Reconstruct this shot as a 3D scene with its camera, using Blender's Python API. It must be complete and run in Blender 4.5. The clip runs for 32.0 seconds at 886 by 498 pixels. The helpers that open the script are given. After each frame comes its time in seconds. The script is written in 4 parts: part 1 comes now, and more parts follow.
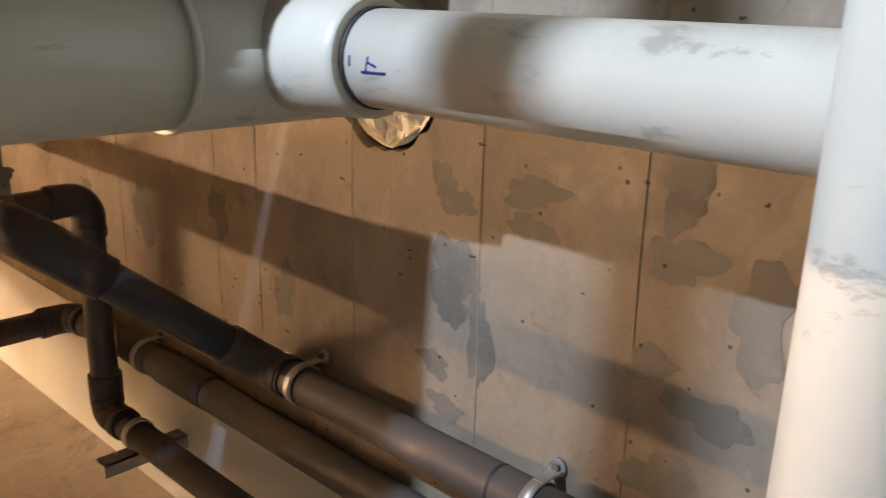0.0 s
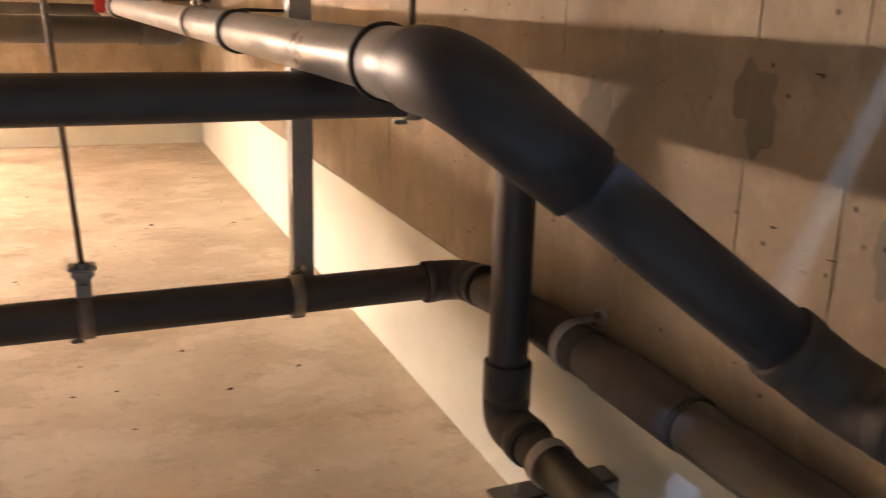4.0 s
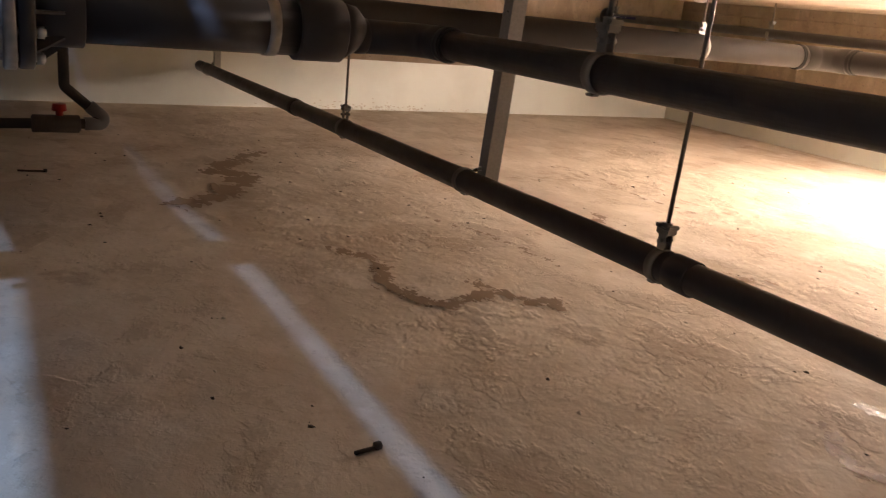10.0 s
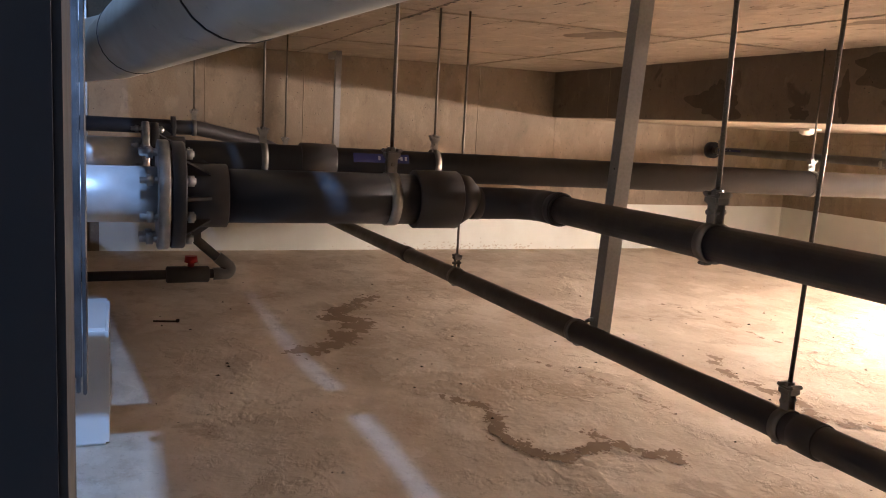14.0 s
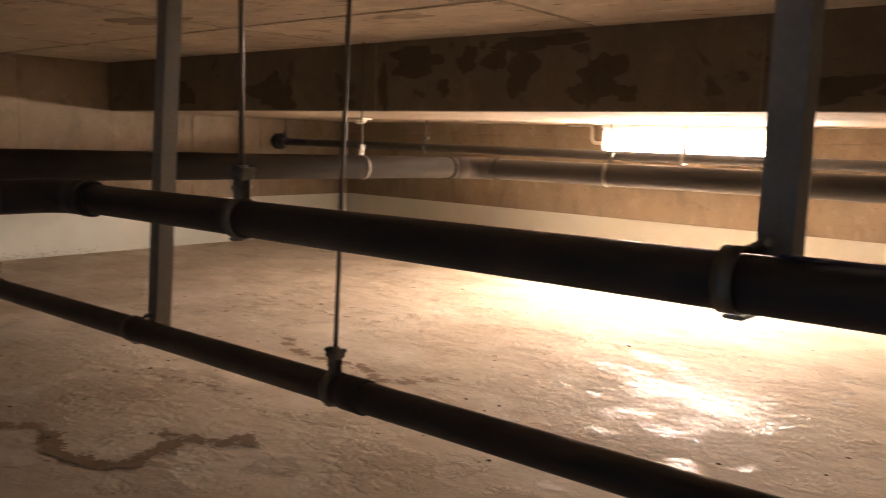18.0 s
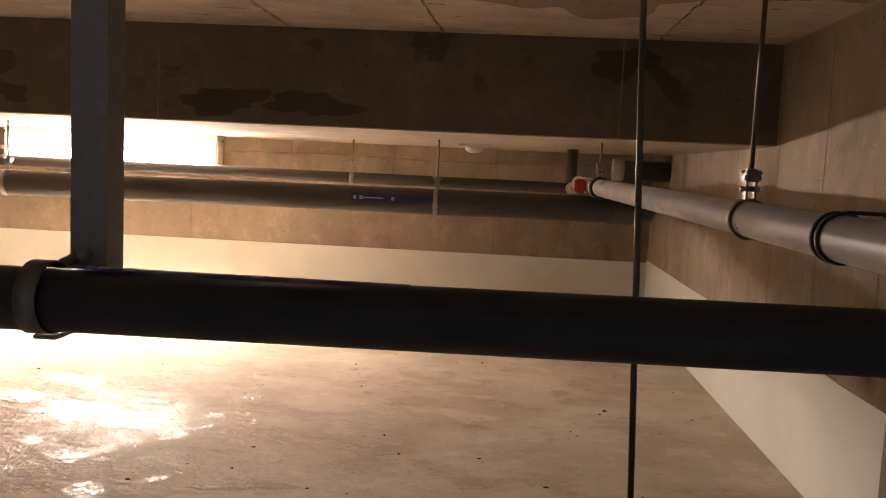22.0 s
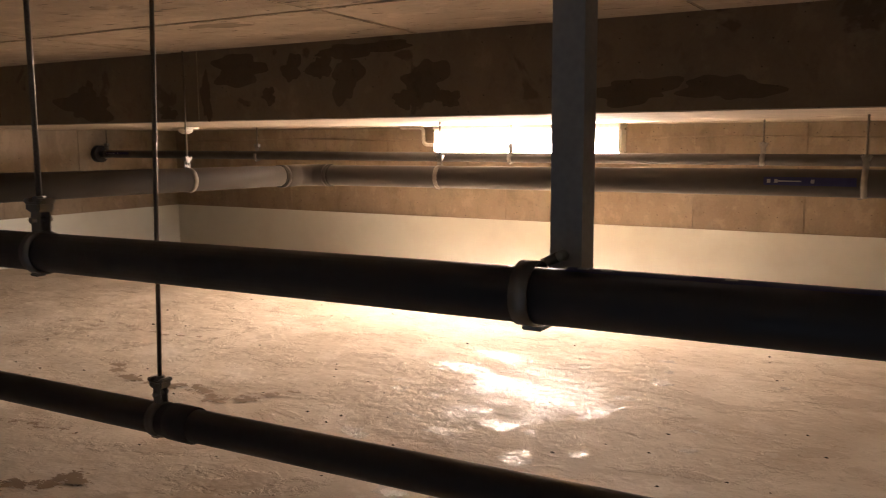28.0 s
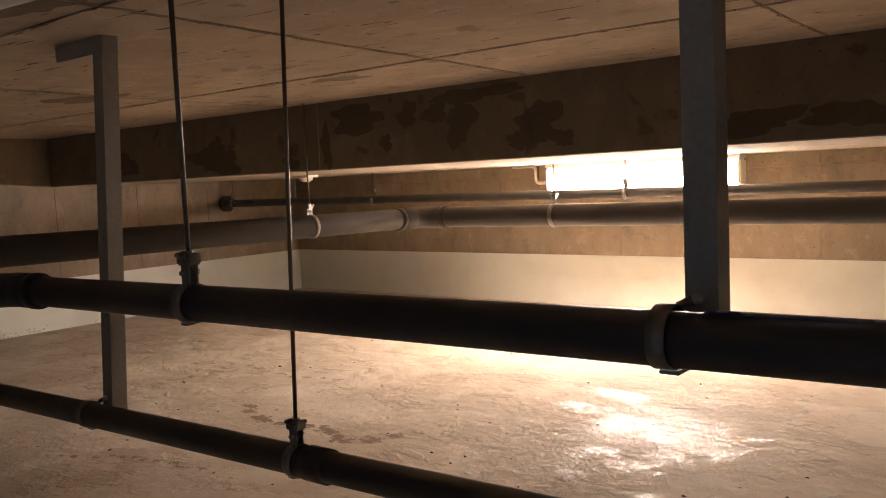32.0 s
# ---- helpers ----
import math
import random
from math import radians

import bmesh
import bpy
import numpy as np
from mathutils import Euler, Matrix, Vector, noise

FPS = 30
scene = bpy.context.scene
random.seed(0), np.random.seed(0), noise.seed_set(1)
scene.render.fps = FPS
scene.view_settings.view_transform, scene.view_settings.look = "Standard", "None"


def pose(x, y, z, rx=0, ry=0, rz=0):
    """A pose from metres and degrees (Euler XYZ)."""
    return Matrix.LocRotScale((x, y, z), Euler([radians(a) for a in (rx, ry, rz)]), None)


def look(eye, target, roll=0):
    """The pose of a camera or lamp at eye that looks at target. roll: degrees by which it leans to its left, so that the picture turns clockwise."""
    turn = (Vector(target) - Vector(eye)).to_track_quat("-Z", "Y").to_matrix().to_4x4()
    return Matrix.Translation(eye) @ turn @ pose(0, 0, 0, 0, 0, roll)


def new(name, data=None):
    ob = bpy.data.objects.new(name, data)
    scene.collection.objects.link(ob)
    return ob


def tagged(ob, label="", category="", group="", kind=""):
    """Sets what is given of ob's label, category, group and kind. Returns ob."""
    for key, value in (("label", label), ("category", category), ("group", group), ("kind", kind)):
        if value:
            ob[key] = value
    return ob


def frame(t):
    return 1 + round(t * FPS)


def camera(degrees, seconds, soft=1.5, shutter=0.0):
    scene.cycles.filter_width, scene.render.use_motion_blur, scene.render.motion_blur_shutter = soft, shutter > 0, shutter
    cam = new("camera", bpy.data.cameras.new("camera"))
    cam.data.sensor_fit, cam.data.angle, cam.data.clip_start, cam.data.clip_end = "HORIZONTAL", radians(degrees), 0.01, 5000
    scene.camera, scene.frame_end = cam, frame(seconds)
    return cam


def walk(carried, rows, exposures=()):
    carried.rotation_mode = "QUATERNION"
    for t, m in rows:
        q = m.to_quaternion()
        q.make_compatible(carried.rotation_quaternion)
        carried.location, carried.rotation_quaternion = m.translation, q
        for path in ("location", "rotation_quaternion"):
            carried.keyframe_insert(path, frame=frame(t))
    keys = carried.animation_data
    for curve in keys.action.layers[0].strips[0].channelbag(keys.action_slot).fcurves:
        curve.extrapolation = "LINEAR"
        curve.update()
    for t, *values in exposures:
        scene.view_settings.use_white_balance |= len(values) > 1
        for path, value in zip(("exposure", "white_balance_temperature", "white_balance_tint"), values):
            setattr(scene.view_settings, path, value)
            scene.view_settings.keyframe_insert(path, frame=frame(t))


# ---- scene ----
cam = camera(55.8, 32.0, 1.0, 0.3)
PATH = [
    (0, (-0.132, -0.773, 1.113), (1.274, 0.53, 0.54), 1.8),
    (0.5, (-0.157, -0.732, 1.089), (1.153, 0.668, 0.52), 5.2),
    (1, (-0.098, -0.598, 1.033), (1.159, 0.846, 0.454), 3.7),
    (1.5, (-0.067, -0.484, 0.955), (1.159, 0.978, 0.356), 3.4),
    (2, (-0.037, -0.303, 0.887), (1.27, 1.077, 0.263), 4.0),
    (2.5, (0.008, -0.145, 0.746), (1.295, 1.254, 0.125), 5.3),
    (3, (0.062, -0.102, 0.753), (1.228, 1.409, 0.154), 2.6),
    (3.5, (0.082, -0.133, 0.782), (1.086, 1.522, 0.278), 3.3),
    (4, (0.048, -0.119, 0.807), (0.81, 1.647, 0.256), 1.8),
    (4.5, (0.003, -0.164, 0.834), (0.396, 1.728, 0.317), -1.4),
    (6.5, (-0.168, -0.039, 0.768), (-0.449, 1.902, 0.375), 2.9),
    (7, (-0.208, -0.007, 0.754), (-0.755, 1.87, 0.331), 1.5),
    (7.5, (-0.214, 0.005, 0.766), (-1.097, 1.751, 0.35), 1.5),
    (8, (-0.254, -0.003, 0.774), (-1.381, 1.586, 0.324), 3.1),
    (8.5, (-0.193, 0.048, 0.749), (-1.327, 1.543, 0.056), 5.8),
    (9, (-0.204, 0.045, 0.777), (-1.535, 1.354, 0.059), 4.9),
    (9.5, (-0.255, 0.047, 0.781), (-1.811, 1.105, 0.104), 4.8),
    (10, (-0.321, 0.056, 0.776), (-1.992, 0.996, 0.205), 5.7),
    (10.5, (-0.348, 0.034, 0.79), (-2.055, 0.919, 0.237), 6.7),
    (11, (-0.327, 0.035, 0.826), (-2.069, 0.892, 0.344), 4.3),
    (11.5, (-0.319, 0.028, 0.837), (-2.116, 0.814, 0.445), 3.4),
    (12, (-0.317, 0.033, 0.837), (-2.132, 0.789, 0.473), 2.7),
    (12.5, (-0.295, 0.028, 0.84), (-2.12, 0.764, 0.486), 2.6),
    (13, (-0.3, 0.022, 0.844), (-2.134, 0.747, 0.506), 3.1),
    (13.5, (-0.303, 0.018, 0.851), (-2.144, 0.734, 0.536), 3.2),
    (14, (-0.296, 0.017, 0.852), (-2.139, 0.737, 0.558), 3.0),
    (14.5, (-0.295, 0.019, 0.848), (-2.12, 0.784, 0.561), 3.3),
    (15, (-0.304, 0.029, 0.838), (-2.057, 0.949, 0.554), 3.3),
    (15.5, (-0.293, 0.045, 0.839), (-1.945, 1.137, 0.554), 2.8),
    (17.5, (-0.279, 0.075, 0.826), (-1.737, 1.423, 0.585), 1.7),
    (18, (-0.252, 0.097, 0.825), (-1.549, 1.596, 0.563), 1.7),
    (18.5, (-0.191, 0.118, 0.827), (-1.142, 1.856, 0.552), 3.2),
    (19, (-0.147, 0.141, 0.826), (-0.728, 2.036, 0.564), 4.7),
    (19.5, (-0.128, 0.163, 0.828), (-0.485, 2.116, 0.587), 4.1),
    (20, (-0.131, 0.167, 0.829), (-0.382, 2.137, 0.594), 3.4),
    (20.5, (-0.142, 0.165, 0.831), (-0.328, 2.144, 0.613), 3.2),
    (21, (-0.15, 0.166, 0.835), (-0.303, 2.15, 0.632), 3.2),
    (21.5, (-0.156, 0.165, 0.831), (-0.3, 2.15, 0.634), 3.2),
    (22, (-0.153, 0.166, 0.832), (-0.29, 2.152, 0.635), 2.7),
    (22.5, (-0.153, 0.169, 0.838), (-0.286, 2.156, 0.66), 1.8),
    (23, (-0.183, 0.164, 0.863), (-0.376, 2.15, 0.732), 1.3),
    (23.5, (-0.213, 0.185, 0.865), (-0.488, 2.162, 0.743), 1.1),
    (24, (-0.195, 0.181, 0.864), (-0.458, 2.16, 0.736), 0.7),
    (24.5, (-0.161, 0.189, 0.857), (-0.369, 2.173, 0.721), 0.4),
    (26.5, (-0.138, 0.181, 0.858), (-0.437, 2.152, 0.695), 0.4),
    (27, (-0.178, 0.163, 0.851), (-0.797, 2.054, 0.654), -0.0),
    (27.5, (-0.224, 0.146, 0.835), (-1.09, 1.933, 0.593), 0.2),
    (28, (-0.215, 0.114, 0.853), (-1.214, 1.828, 0.595), -0.3),
    (28.5, (-0.215, 0.106, 0.863), (-1.309, 1.766, 0.646), -1.7),
    (29, (-0.215, 0.096, 0.864), (-1.354, 1.729, 0.676), -2.0),
    (29.5, (-0.219, 0.1, 0.862), (-1.371, 1.725, 0.675), -2.4),
    (30, (-0.215, 0.098, 0.866), (-1.367, 1.722, 0.675), -2.9),
    (30.5, (-0.214, 0.096, 0.866), (-1.369, 1.717, 0.679), -3.2),
    (31, (-0.214, 0.095, 0.866), (-1.385, 1.707, 0.691), -3.4),
    (31.5, (-0.223, 0.085, 0.867), (-1.421, 1.678, 0.702), -2.5),
    (32, (-0.223, 0.084, 0.866), (-1.445, 1.659, 0.704), -2.6),
]
EXPOSURES = [(0, 2.05, 9000, 18), (1, 2.1, 7900, 20), (2, 2.15, 7100, 16), (3, 2.35, 6700, 13), (4.5, 2.35, 6600, 11), (5.2, 1.3, 6600, 11), (5.8, 0.55, 6600, 10), (6.5, -0.03, 6600, 10), (8, 0.08, 6500, 10), (9, -0.06, 6800, 10), (10, 1.05, 6100, 11), (11, 1.3, 5900, 11), (12, 1.55, 5700, 11), (13, 1.5, 5700, 11), (15, 1.5, 5700, 11), (16.5, 0.8, 5900, 10), (17.5, 0.4, 6100, 10), (18.5, 0.28, 6200, 10), (20, 0.12, 6200, 10), (21.5, 0.53, 6000, 10), (24, 0.53, 5950, 10), (26.8, 0.44, 6000, 10), (28.5, 0.22, 6050, 10), (32, 0.23, 5950, 10)]
walk(cam, [(t, look(eye, target, roll)) for t, eye, target, roll in PATH], EXPOSURES)

# ---- world and light ----
LAMP_X, LAMP_Y = -2.285, 4.62
COLD = (-0.72, -0.02, 1.93)

world = bpy.data.worlds.new("World")
scene.world = world
world.use_nodes = True
world.node_tree.nodes["Background"].inputs[0].default_value = (0.5, 0.6, 0.8, 1)
world.node_tree.nodes["Background"].inputs[1].default_value = 0.01


def lamp(name, m, energy, colour, size):
    data = bpy.data.lights.new(name, "POINT")
    data.energy, data.color, data.shadow_soft_size = energy, colour, size
    ob = new(name, data)
    ob.matrix_world = m
    return ob


lamp("work_light", pose(*COLD), 58, (0.40, 0.605, 1.0), 0.017)

# ---- materials ----


def nodes_of(name):
    mat = bpy.data.materials.new(name)
    mat.use_nodes = True
    return mat, mat.node_tree, mat.node_tree.nodes["Principled BSDF"]


def noise_node(nt, vector, scale, detail=4.0, rough=0.55, distort=0.0):
    n = nt.nodes.new("ShaderNodeTexNoise")
    n.inputs["Scale"].default_value, n.inputs["Detail"].default_value = scale, detail
    n.inputs["Roughness"].default_value, n.inputs["Distortion"].default_value = rough, distort
    nt.links.new(vector, n.inputs["Vector"])
    return n.outputs["Fac"]


def maths(nt, op, a, b=0.0, c=0.0, clamp=False):
    n = nt.nodes.new("ShaderNodeMath")
    n.operation, n.use_clamp = op, clamp
    for i, v in enumerate((a, b, c)):
        if isinstance(v, (int, float)):
            n.inputs[i].default_value = v
        else:
            nt.links.new(v, n.inputs[i])
    return n.outputs[0]


def span(nt, value, lo, hi, to_lo=0.0, to_hi=1.0):
    n = nt.nodes.new("ShaderNodeMapRange")
    n.inputs["From Min"].default_value, n.inputs["From Max"].default_value = lo, hi
    n.inputs["To Min"].default_value, n.inputs["To Max"].default_value = to_lo, to_hi
    nt.links.new(value, n.inputs["Value"])
    return n.outputs["Result"]


def blend(nt, fac, a, b):
    n = nt.nodes.new("ShaderNodeMix")
    n.data_type = "RGBA"
    if isinstance(fac, (int, float)):
        n.inputs[0].default_value = fac
    else:
        nt.links.new(fac, n.inputs[0])
    for i, v in ((6, a), (7, b)):
        if isinstance(v, tuple):
            n.inputs[i].default_value = (*v, 1)
        else:
            nt.links.new(v, n.inputs[i])
    return n.outputs[2]


def relief(nt, bsdf, height, strength, distance):
    b = nt.nodes.new("ShaderNodeBump")
    b.inputs["Strength"].default_value, b.inputs["Distance"].default_value = strength, distance
    nt.links.new(height, b.inputs["Height"])
    nt.links.new(b.outputs["Normal"], bsdf.inputs["Normal"])


def place_of(nt, stretch=(1, 1, 1)):
    geo = nt.nodes.new("ShaderNodeNewGeometry")
    m = nt.nodes.new("ShaderNodeMapping")
    m.inputs["Scale"].default_value = stretch
    nt.links.new(geo.outputs["Position"], m.inputs["Vector"])
    return m.outputs["Vector"], geo


def concrete(name, light, dark, damp, damp_amount=0.62, stretch=(1, 1, 1), rough=0.85):
    """Board-marked concrete: cloudy tone, streaks, damp blotches, pores."""
    mat, nt, bsdf = nodes_of(name)
    v, _ = place_of(nt)
    s, _ = place_of(nt, stretch)
    cloud = noise_node(nt, v, 2.2, 6, 0.6, 0.4)
    streak = noise_node(nt, s, 5.0, 5, 0.6, 0.2)
    grain = noise_node(nt, v, 90, 3, 0.6)
    tone = maths(nt, "MULTIPLY_ADD", streak, 0.6, maths(nt, "MULTIPLY", cloud, 0.6))
    tone = maths(nt, "MULTIPLY_ADD", grain, 0.25, tone)
    col = blend(nt, span(nt, tone, 0.5, 0.95), dark, light)
    blot = span(nt, noise_node(nt, v, 4.2, 5, 0.5, 0.5), damp_amount, damp_amount + 0.025)
    blot = maths(nt, "MULTIPLY", blot, 0.75)
    col = blend(nt, blot, col, damp)
    drip = noise_node(nt, place_of(nt, tuple(0.5 + 0.5 * c for c in stretch))[0], 8, 7, 0.68, 0.25)
    col = blend(nt, span(nt, drip, 0.54, 0.66, 0.0, 0.42), col, tuple(c * 0.62 for c in dark))
    col = blend(nt, span(nt, drip, 0.45, 0.38, 0.0, 0.45), col, tuple(min(0.8, c * 1.2) for c in light))
    rust = noise_node(nt, v, 31, 6, 0.7, 0.8)
    col = blend(nt, span(nt, rust, 0.63, 0.68, 0.0, 0.38), col, (0.16, 0.10, 0.055))
    pores = nt.nodes.new("ShaderNodeTexVoronoi")
    pores.inputs["Scale"].default_value = 26.0
    nt.links.new(v, pores.inputs["Vector"])
    pit = span(nt, pores.outputs["Distance"], 0.05, 0.09)
    col = blend(nt, pit, tuple(c * 0.35 for c in dark), col)
    nt.links.new(col, bsdf.inputs["Base Color"])
    nt.links.new(span(nt, cloud, 0.3, 0.7, rough - 0.1, rough + 0.08), bsdf.inputs["Roughness"])
    bsdf.inputs["Specular IOR Level"].default_value = 0.3
    relief(nt, bsdf, maths(nt, "MULTIPLY_ADD", pit, 0.5, maths(nt, "MULTIPLY_ADD", grain, 0.3, maths(nt, "MULTIPLY", streak, 1.2))), 0.5, 0.004)
    return mat


def screed(name):
    """Trowelled screed: cloudy tone, flakes, scuffs, and a smooth sealed patch."""
    mat, nt, bsdf = nodes_of(name)
    v, geo = place_of(nt)
    s, _ = place_of(nt, (1.0, 1.25, 1.0))
    big = noise_node(nt, v, 0.9, 6, 0.6, 0.4)
    swirl = noise_node(nt, s, 2.2, 7, 0.6, 0.35)
    flake = noise_node(nt, s, 3.2, 9, 0.62, 0.25)
    wisp = noise_node(nt, v, 2.4, 9, 0.66, 0.3)
    grain = noise_node(nt, v, 150, 3, 0.6)
    scab = noise_node(nt, s, 7.0, 10, 0.68, 0.2)
    tone = maths(nt, "MULTIPLY_ADD", swirl, 0.6, maths(nt, "MULTIPLY", big, 0.5))
    col = blend(nt, span(nt, tone, 0.42, 0.68), (0.49, 0.40, 0.295), (0.71, 0.625, 0.51))
    col = blend(nt, span(nt, flake, 0.55, 0.62, 0.0, 0.42), col, (0.39, 0.30, 0.21))
    col = blend(nt, span(nt, flake, 0.45, 0.40, 0.0, 0.45), col, (0.75, 0.67, 0.57))
    col = blend(nt, span(nt, scab, 0.59, 0.64, 0.0, 0.32), col, (0.35, 0.265, 0.18))
    col = blend(nt, span(nt, scab, 0.41, 0.37, 0.0, 0.32), col, (0.74, 0.67, 0.58))
    col = blend(nt, span(nt, wisp, 0.62, 0.66, 0.0, 0.45), col, (0.32, 0.23, 0.15))
    grit = noise_node(nt, v, 38, 5, 0.7, 0.2)
    col = blend(nt, span(nt, grit, 0.585, 0.66, 0.0, 0.26), col, (0.31, 0.235, 0.16))
    col = blend(nt, span(nt, grit, 0.40, 0.36, 0.0, 0.3), col, (0.74, 0.67, 0.57))
    col = blend(nt, span(nt, grain, 0.62, 0.75, 0.0, 0.3), col, (0.26, 0.19, 0.12))
    nt.links.new(col, bsdf.inputs["Base Color"])
    sep = nt.nodes.new("ShaderNodeSeparateXYZ")
    nt.links.new(geo.outputs["Position"], sep.inputs[0])
    dx = maths(nt, "MULTIPLY", maths(nt, "ADD", sep.outputs[0], 1.34), 1.75)
    dy = maths(nt, "MULTIPLY", maths(nt, "SUBTRACT", sep.outputs[1], 2.62), 1.15)
    far = maths(nt, "SQRT", maths(nt, "ADD", maths(nt, "MULTIPLY", dx, dx), maths(nt, "MULTIPLY", dy, dy)))
    near = span(nt, far, 0.25, 0.95, 0.36, 0.0)
    patch = span(nt, maths(nt, "MULTIPLY_ADD", scab, 0.7, maths(nt, "MULTIPLY_ADD", flake, 0.5, near)), 0.87, 0.93)
    base = span(nt, swirl, 0.3, 0.7, 0.66, 0.82)
    nt.links.new(maths(nt, "SUBTRACT", base, maths(nt, "MULTIPLY", patch, 0.4)), bsdf.inputs["Roughness"])
    nt.links.new(span(nt, patch, 0.0, 1.0, 0.08, 0.17), bsdf.inputs["Specular IOR Level"])
    mid = noise_node(nt, v, 13, 5, 0.65, 0.3)
    steps = maths(nt, "ADD", span(nt, flake, 0.555, 0.59), maths(nt, "MULTIPLY", span(nt, scab, 0.54, 0.57), 0.6))
    height = maths(nt, "MULTIPLY_ADD", flake, 1.6, maths(nt, "MULTIPLY_ADD", grain, 0.06, maths(nt, "MULTIPLY_ADD", swirl, 2.0, maths(nt, "MULTIPLY_ADD", mid, 1.4, maths(nt, "MULTIPLY", steps, 0.7)))))
    chop = noise_node(nt, v, 26, 7, 0.72, 0.6)
    lump = noise_node(nt, v, 9, 4, 0.6, 0.8)
    rough_work = maths(nt, "ADD", maths(nt, "MULTIPLY", chop, 4.0), maths(nt, "MULTIPLY", lump, 5.0))
    height = maths(nt, "ADD", height, maths(nt, "MULTIPLY", span(nt, near, 0.0, 0.25), rough_work))
    relief(nt, bsdf, height, 0.42, 0.008)
    return mat


def painted(name, colour, rough=0.45, dirt=(0.35, 0.28, 0.2), amount=0.25, bump=0.25):
    mat, nt, bsdf = nodes_of(name)
    v, _ = place_of(nt)
    brush = noise_node(nt, v, 14, 5, 0.6, 0.5)
    cloud = noise_node(nt, v, 2.5, 5, 0.6)
    col = blend(nt, span(nt, cloud, 0.45, 0.8, 0.0, amount), colour, dirt)
    nt.links.new(col, bsdf.inputs["Base Color"])
    nt.links.new(span(nt, brush, 0.3, 0.7, rough - 0.08, rough + 0.12), bsdf.inputs["Roughness"])
    relief(nt, bsdf, brush, bump, 0.003)
    return mat


def plastic(name, colour, rough=0.4, dust=(0.30, 0.25, 0.19), amount=0.25, spec=0.5, marks=0.0):
    """Pipe plastic with a film of dust and fine scuffs."""
    mat, nt, bsdf = nodes_of(name)
    v, geo = place_of(nt)
    film = noise_node(nt, v, 9, 5, 0.65)
    scuff = noise_node(nt, v, 70, 4, 0.7)
    sep = nt.nodes.new("ShaderNodeSeparateXYZ")
    nt.links.new(geo.outputs["Normal"], sep.inputs[0])
    settle = span(nt, sep.outputs[2], 0.2, 1.0, 0.15, 1.0)
    col = blend(nt, maths(nt, "MULTIPLY", span(nt, film, 0.35, 0.75, 0.0, amount), settle), colour, dust)
    col = blend(nt, span(nt, scuff, 0.66, 0.74, 0.0, 0.18), col, dust)
    if marks:
        grime = noise_node(nt, place_of(nt, (0.6, 0.6, 1.6))[0], 14, 6, 0.7, 0.4)
        col = blend(nt, span(nt, grime, 0.60, 0.66, 0.0, marks), col, (0.14, 0.11, 0.075))
    nt.links.new(col, bsdf.inputs["Base Color"])
    nt.links.new(span(nt, film, 0.3, 0.7, rough - 0.06, rough + 0.14), bsdf.inputs["Roughness"])
    bsdf.inputs["Specular IOR Level"].default_value = spec
    relief(nt, bsdf, scuff, 0.06, 0.001)
    return mat


def metal(name, colour, rough=0.4, spangle=40.0, dull=0.5):
    mat, nt, bsdf = nodes_of(name)
    v, _ = place_of(nt)
    cells = nt.nodes.new("ShaderNodeTexVoronoi")
    cells.inputs["Scale"].default_value = spangle
    nt.links.new(v, cells.inputs["Vector"])
    wear = noise_node(nt, v, 16, 5, 0.65)
    val = maths(nt, "MULTIPLY_ADD", cells.outputs["Distance"], 0.35, maths(nt, "MULTIPLY", wear, 0.8))
    col = blend(nt, span(nt, val, 0.3, 0.75), tuple(c * dull for c in colour), colour)
    nt.links.new(col, bsdf.inputs["Base Color"])
    bsdf.inputs["Metallic"].default_value = 0.85
    nt.links.new(span(nt, wear, 0.3, 0.7, rough - 0.1, rough + 0.2), bsdf.inputs["Roughness"])
    relief(nt, bsdf, wear, 0.1, 0.001)
    return mat


def plain(name, colour, rough=0.5, metallic=0.0, glow=None, power=0.0):
    mat, nt, bsdf = nodes_of(name)
    v, _ = place_of(nt)
    n = noise_node(nt, v, 60, 3, 0.6)
    nt.links.new(blend(nt, span(nt, n, 0.35, 0.75), tuple(c * 0.85 for c in colour), colour), bsdf.inputs["Base Color"])
    bsdf.inputs["Roughness"].default_value, bsdf.inputs["Metallic"].default_value = rough, metallic
    if glow:
        bsdf.inputs["Emission Color"].default_value = (*glow, 1)
        bsdf.inputs["Emission Strength"].default_value = power
    return mat


WALL = concrete("wall_concrete", (0.34, 0.275, 0.20), (0.225, 0.178, 0.125), (0.28, 0.235, 0.18), 0.62, (1, 1, 0.35))
WALL_EAST = concrete("damp_wall_concrete", (0.34, 0.278, 0.205), (0.235, 0.185, 0.13), (0.225, 0.19, 0.142), 0.60, (1, 1, 0.3))
CEILING = concrete("ceiling_concrete", (0.51, 0.43, 0.335), (0.375, 0.312, 0.235), (0.27, 0.22, 0.165), 0.69, (0.5, 1, 1))
BEAM = concrete("dark_blotched_concrete", (0.20, 0.165, 0.125), (0.145, 0.118, 0.088), (0.085, 0.07, 0.053), 0.62, (1, 1, 0.6))
FLOOR = screed("screed")
WHITE = painted("white_wall_paint", (0.72, 0.735, 0.665), 0.42)
PLINTH = painted("white_plinth_paint", (0.74, 0.75, 0.74), 0.55, (0.45, 0.42, 0.38), 0.3, 0.6)
DARK_PIPE = plastic("dark_pvc", (0.040, 0.038, 0.040), 0.42, (0.13, 0.105, 0.08), 0.35)
